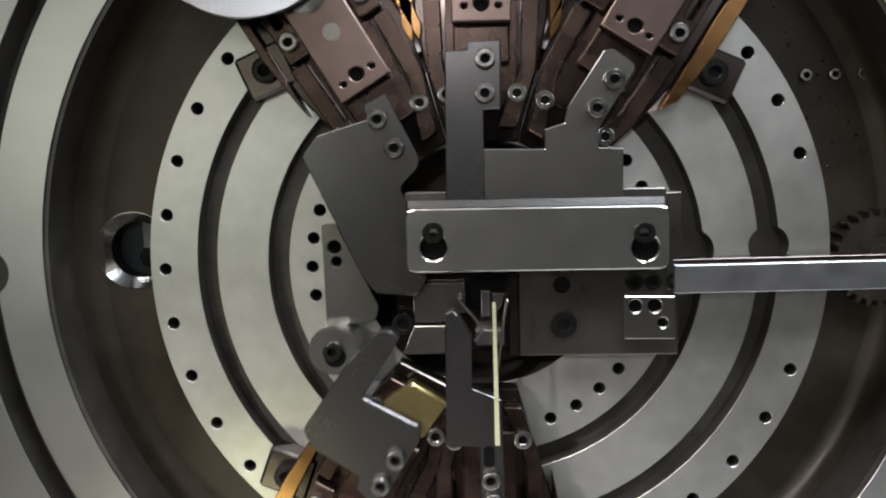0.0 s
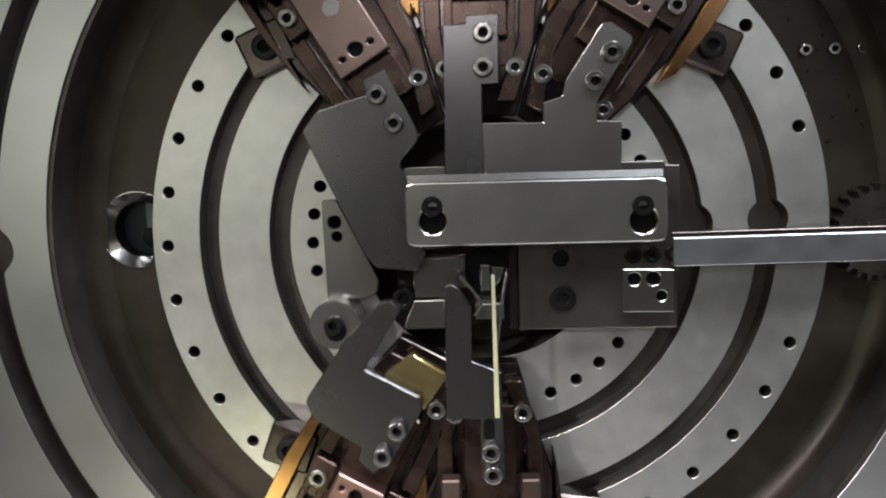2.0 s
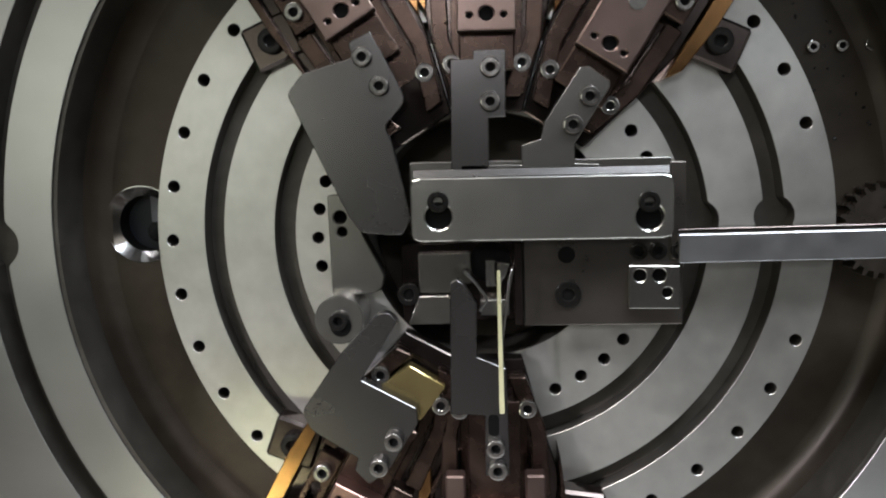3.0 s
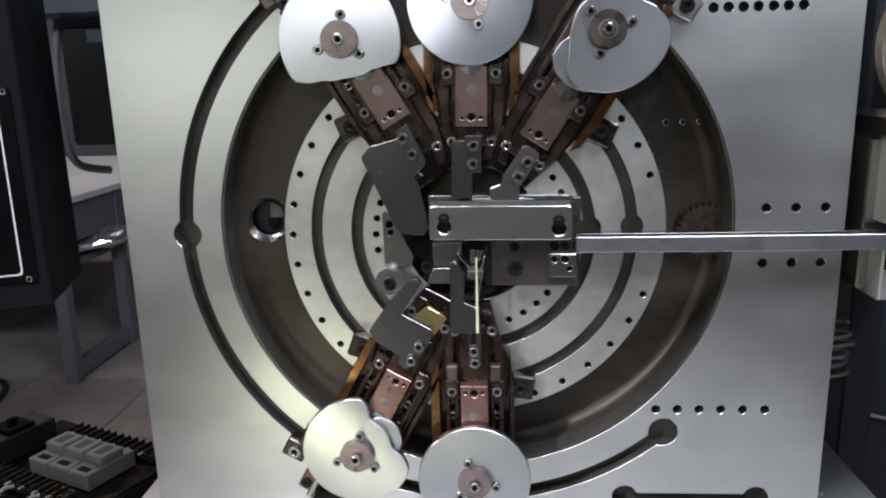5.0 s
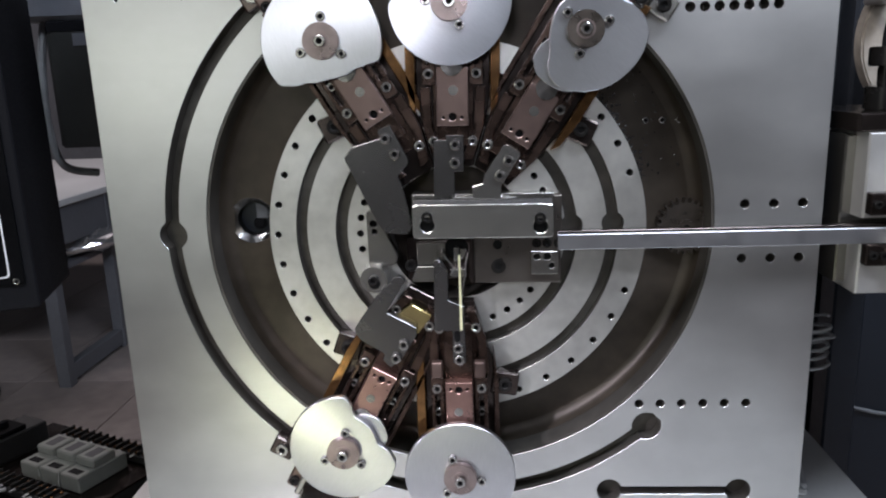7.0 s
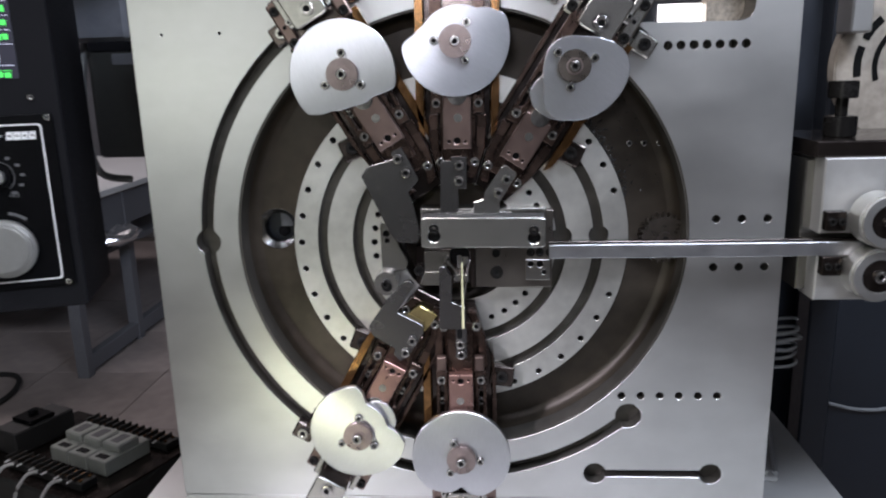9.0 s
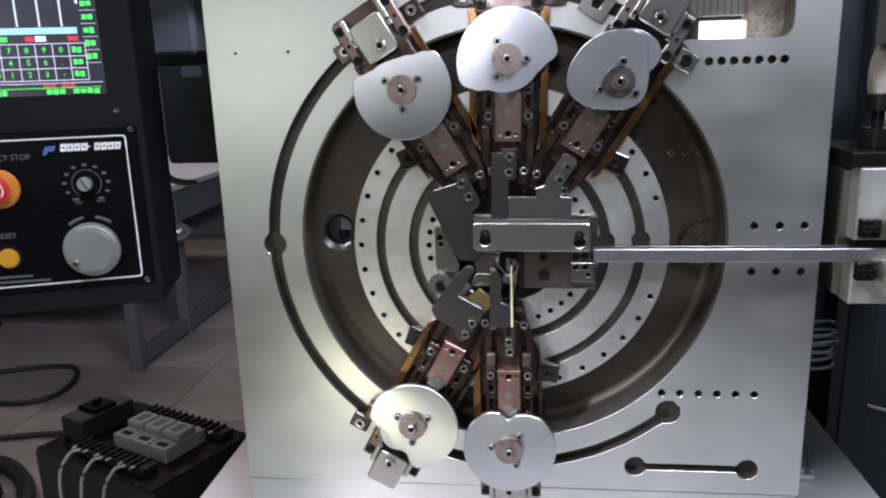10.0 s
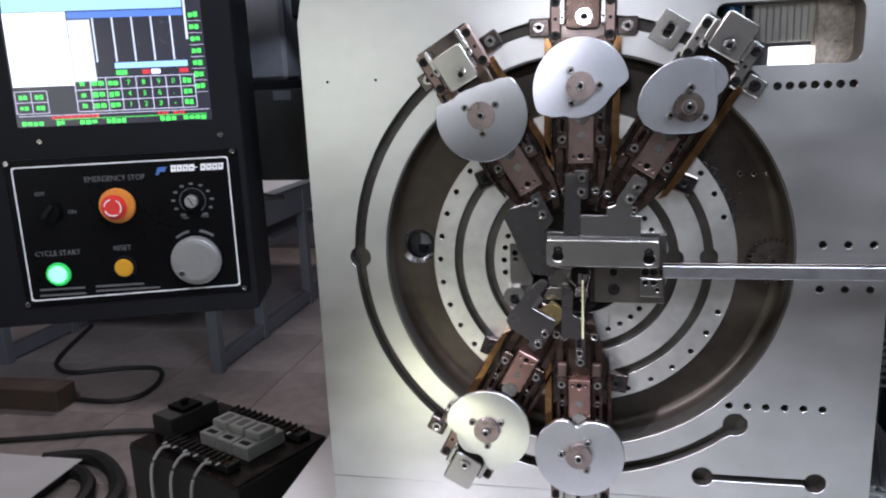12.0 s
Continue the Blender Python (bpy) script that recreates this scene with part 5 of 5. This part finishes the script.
def build_terminal_box():
    t = thing("terminal_box", "dark grey electric box with open terminals on top", "electric box", at=pose(-1.11, 0.84, 0, 0, 0, -23.5))
    part("box_body", box(bmesh.new(), (-0.037, 0.006, 0.19), (0.534, 0.37, 0.38), 0.005), BOXGREY, t)
    part("mount_plate", box(bmesh.new(), (-0.037, 0.006, 0.3835), (0.524, 0.36, 0.006), 0.001), DARKBLOCK, t)
    return t


build_terminal_box()
TB = pose(-1.11, 0.84, 0, 0, 0, -23.5)
CREAMPLASTIC = material("cream_relay_plastic", (0.36, 0.37, 0.335), 0.45, 0, 0.08, 60, 12, 0.05)


def terminal_strip(x, y, n, length, turn, label):
    t = thing("terminal_strip", label, "terminal strip", "terminal strips on the box", at=TB @ pose(x, y, 0.387, 0, 0, turn))
    part("strip_base", box(bmesh.new(), (0, 0, 0.011), (length, 0.05, 0.022), 0.002), RUBBER, t)
    for k in range(n):
        px = -length / 2 + (k + 0.5) * length / n
        part("barrier", box(bmesh.new(), (px - length / n / 2, 0, 0.027), (0.003, 0.048, 0.012), 0), RUBBER, t)
        for sy in (-1, 1):
            bm = bmesh.new()
            cyl(bm, (px, sy * 0.014, 0.0245), 0.0042, 0.005, 10, axis="Z")
            part("terminal_screw", bm, BRASSY, t)
            if k % 2 == 0 and sy < 0:
                part("ferrule", box(bmesh.new(), (px, -0.029, 0.0235), (0.006, 0.016, 0.004), 0.001), WHITEPRINT, t)
    return t


terminal_strip(-0.008, -0.117, 12, 0.31, 0, "black terminal strip with white ferrules")
terminal_strip(0.015, 0.134, 12, 0.34, 0, "black terminal strip at the box edge")
breaker = thing("circuit_breaker", "black moulded circuit breaker on the box", "circuit breaker", at=TB @ pose(-0.236, 0.0, 0.387))
part("breaker_body", box(bmesh.new(), (0, 0, 0.035), (0.10, 0.19, 0.07), 0.004), RUBBER, breaker)
part("breaker_face", box(bmesh.new(), (0, 0, 0.0765), (0.085, 0.08, 0.012), 0.003), BLACKPAINT, breaker)
part("toggle", box(bmesh.new(), (0, 0, 0.091), (0.016, 0.024, 0.018), 0.002), CASEGREY, breaker)
for k in range(3):
    relay = thing("relay", "cream plastic relay module on the box", "relay", "relays on the box", at=TB @ pose(0.109 - 0.078 * k, 0.012, 0.387, 0, 0, 90))
    part("relay_base", box(bmesh.new(), (0, 0, 0.022), (0.15, 0.072, 0.044), 0.003), CREAMPLASTIC, relay)
    part("relay_head", box(bmesh.new(), (0.01, 0, 0.056), (0.07, 0.068, 0.024), 0.004), CREAMPLASTIC, relay)
    part("relay_label", box(bmesh.new(), (0.01, 0, 0.0683), (0.045, 0.03, 0.0008), 0), GREYPRINT, relay)
    part("relay_slot", box(bmesh.new(), (-0.052, 0, 0.0444), (0.02, 0.04, 0.001), 0), CASEGREY, relay)
WHITECABLE = material("white_wire", (0.6, 0.6, 0.6), 0.5, 0, 0.05, 60, 9, 0)
for k, px in enumerate((-0.12, -0.02, 0.08)):
    wires = thing("lead_wire", "white lead hanging from the terminals", "wire", "leads from the terminals")
    pts = [TB @ Vector(q) for q in ((px, -0.147, 0.41), (px - 0.012, -0.178, 0.405), (px - 0.03, -0.205, 0.33), (px - 0.03, -0.205, 0.12), (px - 0.02, -0.21, 0.006))]
    curve_tube("lead", pts, 0.005, WHITECABLE, wires)

cable = thing("floor_cable", "black cable in loops on the tiled floor", "cable")
curve_tube("cable_run", [(-3.25, 2.95, 0.014), (-3.06, 2.42, 0.014), (-2.94, 2.24, 0.014), (-2.78, 2.18, 0.014), (-2.53, 2.27, 0.014), (-2.34, 2.28, 0.014), (-2.23, 2.12, 0.014), (-2.22, 1.93, 0.014), (-2.34, 1.85, 0.014), (-2.56, 1.86, 0.014)], 0.013, RUBBER, cable)
cable_b = thing("power_cable", "black cable laid across the floor to the box", "cable")
curve_tube("cable_run", [(-3.6, 1.22, 0.014), (-2.9, 1.33, 0.014), (-2.45, 1.44, 0.014), (-2.0, 1.57, 0.014), (-1.6, 1.58, 0.014), (-1.2, 1.35, 0.014)], 0.013, RUBBER, cable_b)
duct = thing("flexible_hose", "thick black flexible hose coiled on the floor", "hose")
curve_tube("hose_run", [(-2.2, 1.24, 0.035), (-2.03, 1.29, 0.035), (-1.88, 1.22, 0.035), (-1.755, 1.09, 0.035), (-1.70, 0.95, 0.035), (-1.72, 0.75, 0.035)], 0.032, RUBBER, duct)
curve_tube("hose_run", [(-2.15, 1.19, 0.03), (-2.0, 1.18, 0.03), (-1.89, 1.10, 0.03), (-1.83, 0.96, 0.03), (-1.84, 0.78, 0.03)], 0.028, RUBBER, duct)
board = thing("timber_block", "dark brown timber block on the floor", "timber")
part("timber", box(bmesh.new(), (-2.93, 1.80, 0.055), (0.80, 0.14, 0.11), 0.004), material("dark_timber", (0.09, 0.065, 0.05), 0.6, 0, 0.3, 20, 5, 0.3, (1, 8, 8)), board)
sheet_steel = thing("steel_offcut", "white sheet lying on a dark block on the floor", "sheet")
part("offcut", box(bmesh.new(), (-2.22, 1.05, 0.055), (0.42, 0.36, 0.006), 0.001), WHITEPRINT, sheet_steel)
part("offcut_block", box(bmesh.new(), (-2.22, 1.05, 0.027), (0.36, 0.3, 0.05), 0.003), RUBBER, sheet_steel, "dark block under the sheet")


# ---- what moves
def stroke(phase, table):
    """The slider's way out of its forward position at a phase of the two-second cycle."""
    for (p0, v0), (p1, v1) in zip(table, table[1:]):
        if p0 <= phase <= p1:
            u = (phase - p0) / (p1 - p0)
            u = u * u * (3 - 2 * u)
            return v0 + (v1 - v0) * u
    return table[-1][1]


CYCLE = 1.983
STROKES = [
    [(0.0, 0.0015), (0.05, 0.0), (0.3, 0.0), (0.4, 0.010), (0.5, 0.0245), (0.54, 0.0253), (1.82, 0.0253), (1.9, 0.020), (1.983, 0.0015), (2.0, 0.001)],
    [(0.0, 0.0243), (0.57, 0.0243), (0.6, 0.023), (0.7, 0.005), (0.76, 0.0), (1.14, 0.0), (1.2, 0.0045), (1.3, 0.021), (1.36, 0.0243), (2.0, 0.0243)],
    [(0.0, 0.0343), (0.1, 0.0343), (0.217, 0.0137), (0.3, 0.001), (0.34, 0.0), (1.2, 0.0), (1.3, 0.016), (1.4, 0.031), (1.46, 0.0343), (2.0, 0.0343)],
    [(0.0, 0.019), (0.1, 0.002), (0.14, 0.0), (0.33, 0.0), (0.42, 0.008), (0.5, 0.026), (0.56, 0.0295), (1.86, 0.0295), (1.983, 0.019), (2.0, 0.017)],
    [(0.0, 0.0), (2.0, 0.0)],
]


def motions():
    for c, x, z, grain in CAMS:
        walk(c, [(i * 0.1, pose(x, 0, z + ZC, 0, -(grain + 181.5 * (i * 0.1 - 11.0)), 0)) for i in range(121)])
    for k, sl in enumerate(SLIDERS):
        home = frame_turn(UNITS[k][1]) if k > 2 else pose(0, 0, -0.0019) @ frame_turn(UNITS[k][1])
        if k == 4:
            walk(sl, [(0.0, home), (12.0, home)])
            continue
        walk(sl, [(i * 0.1, home @ pose(0, 0, stroke((i * 0.1) % CYCLE, STROKES[k]))) for i in range(121)])


motions()
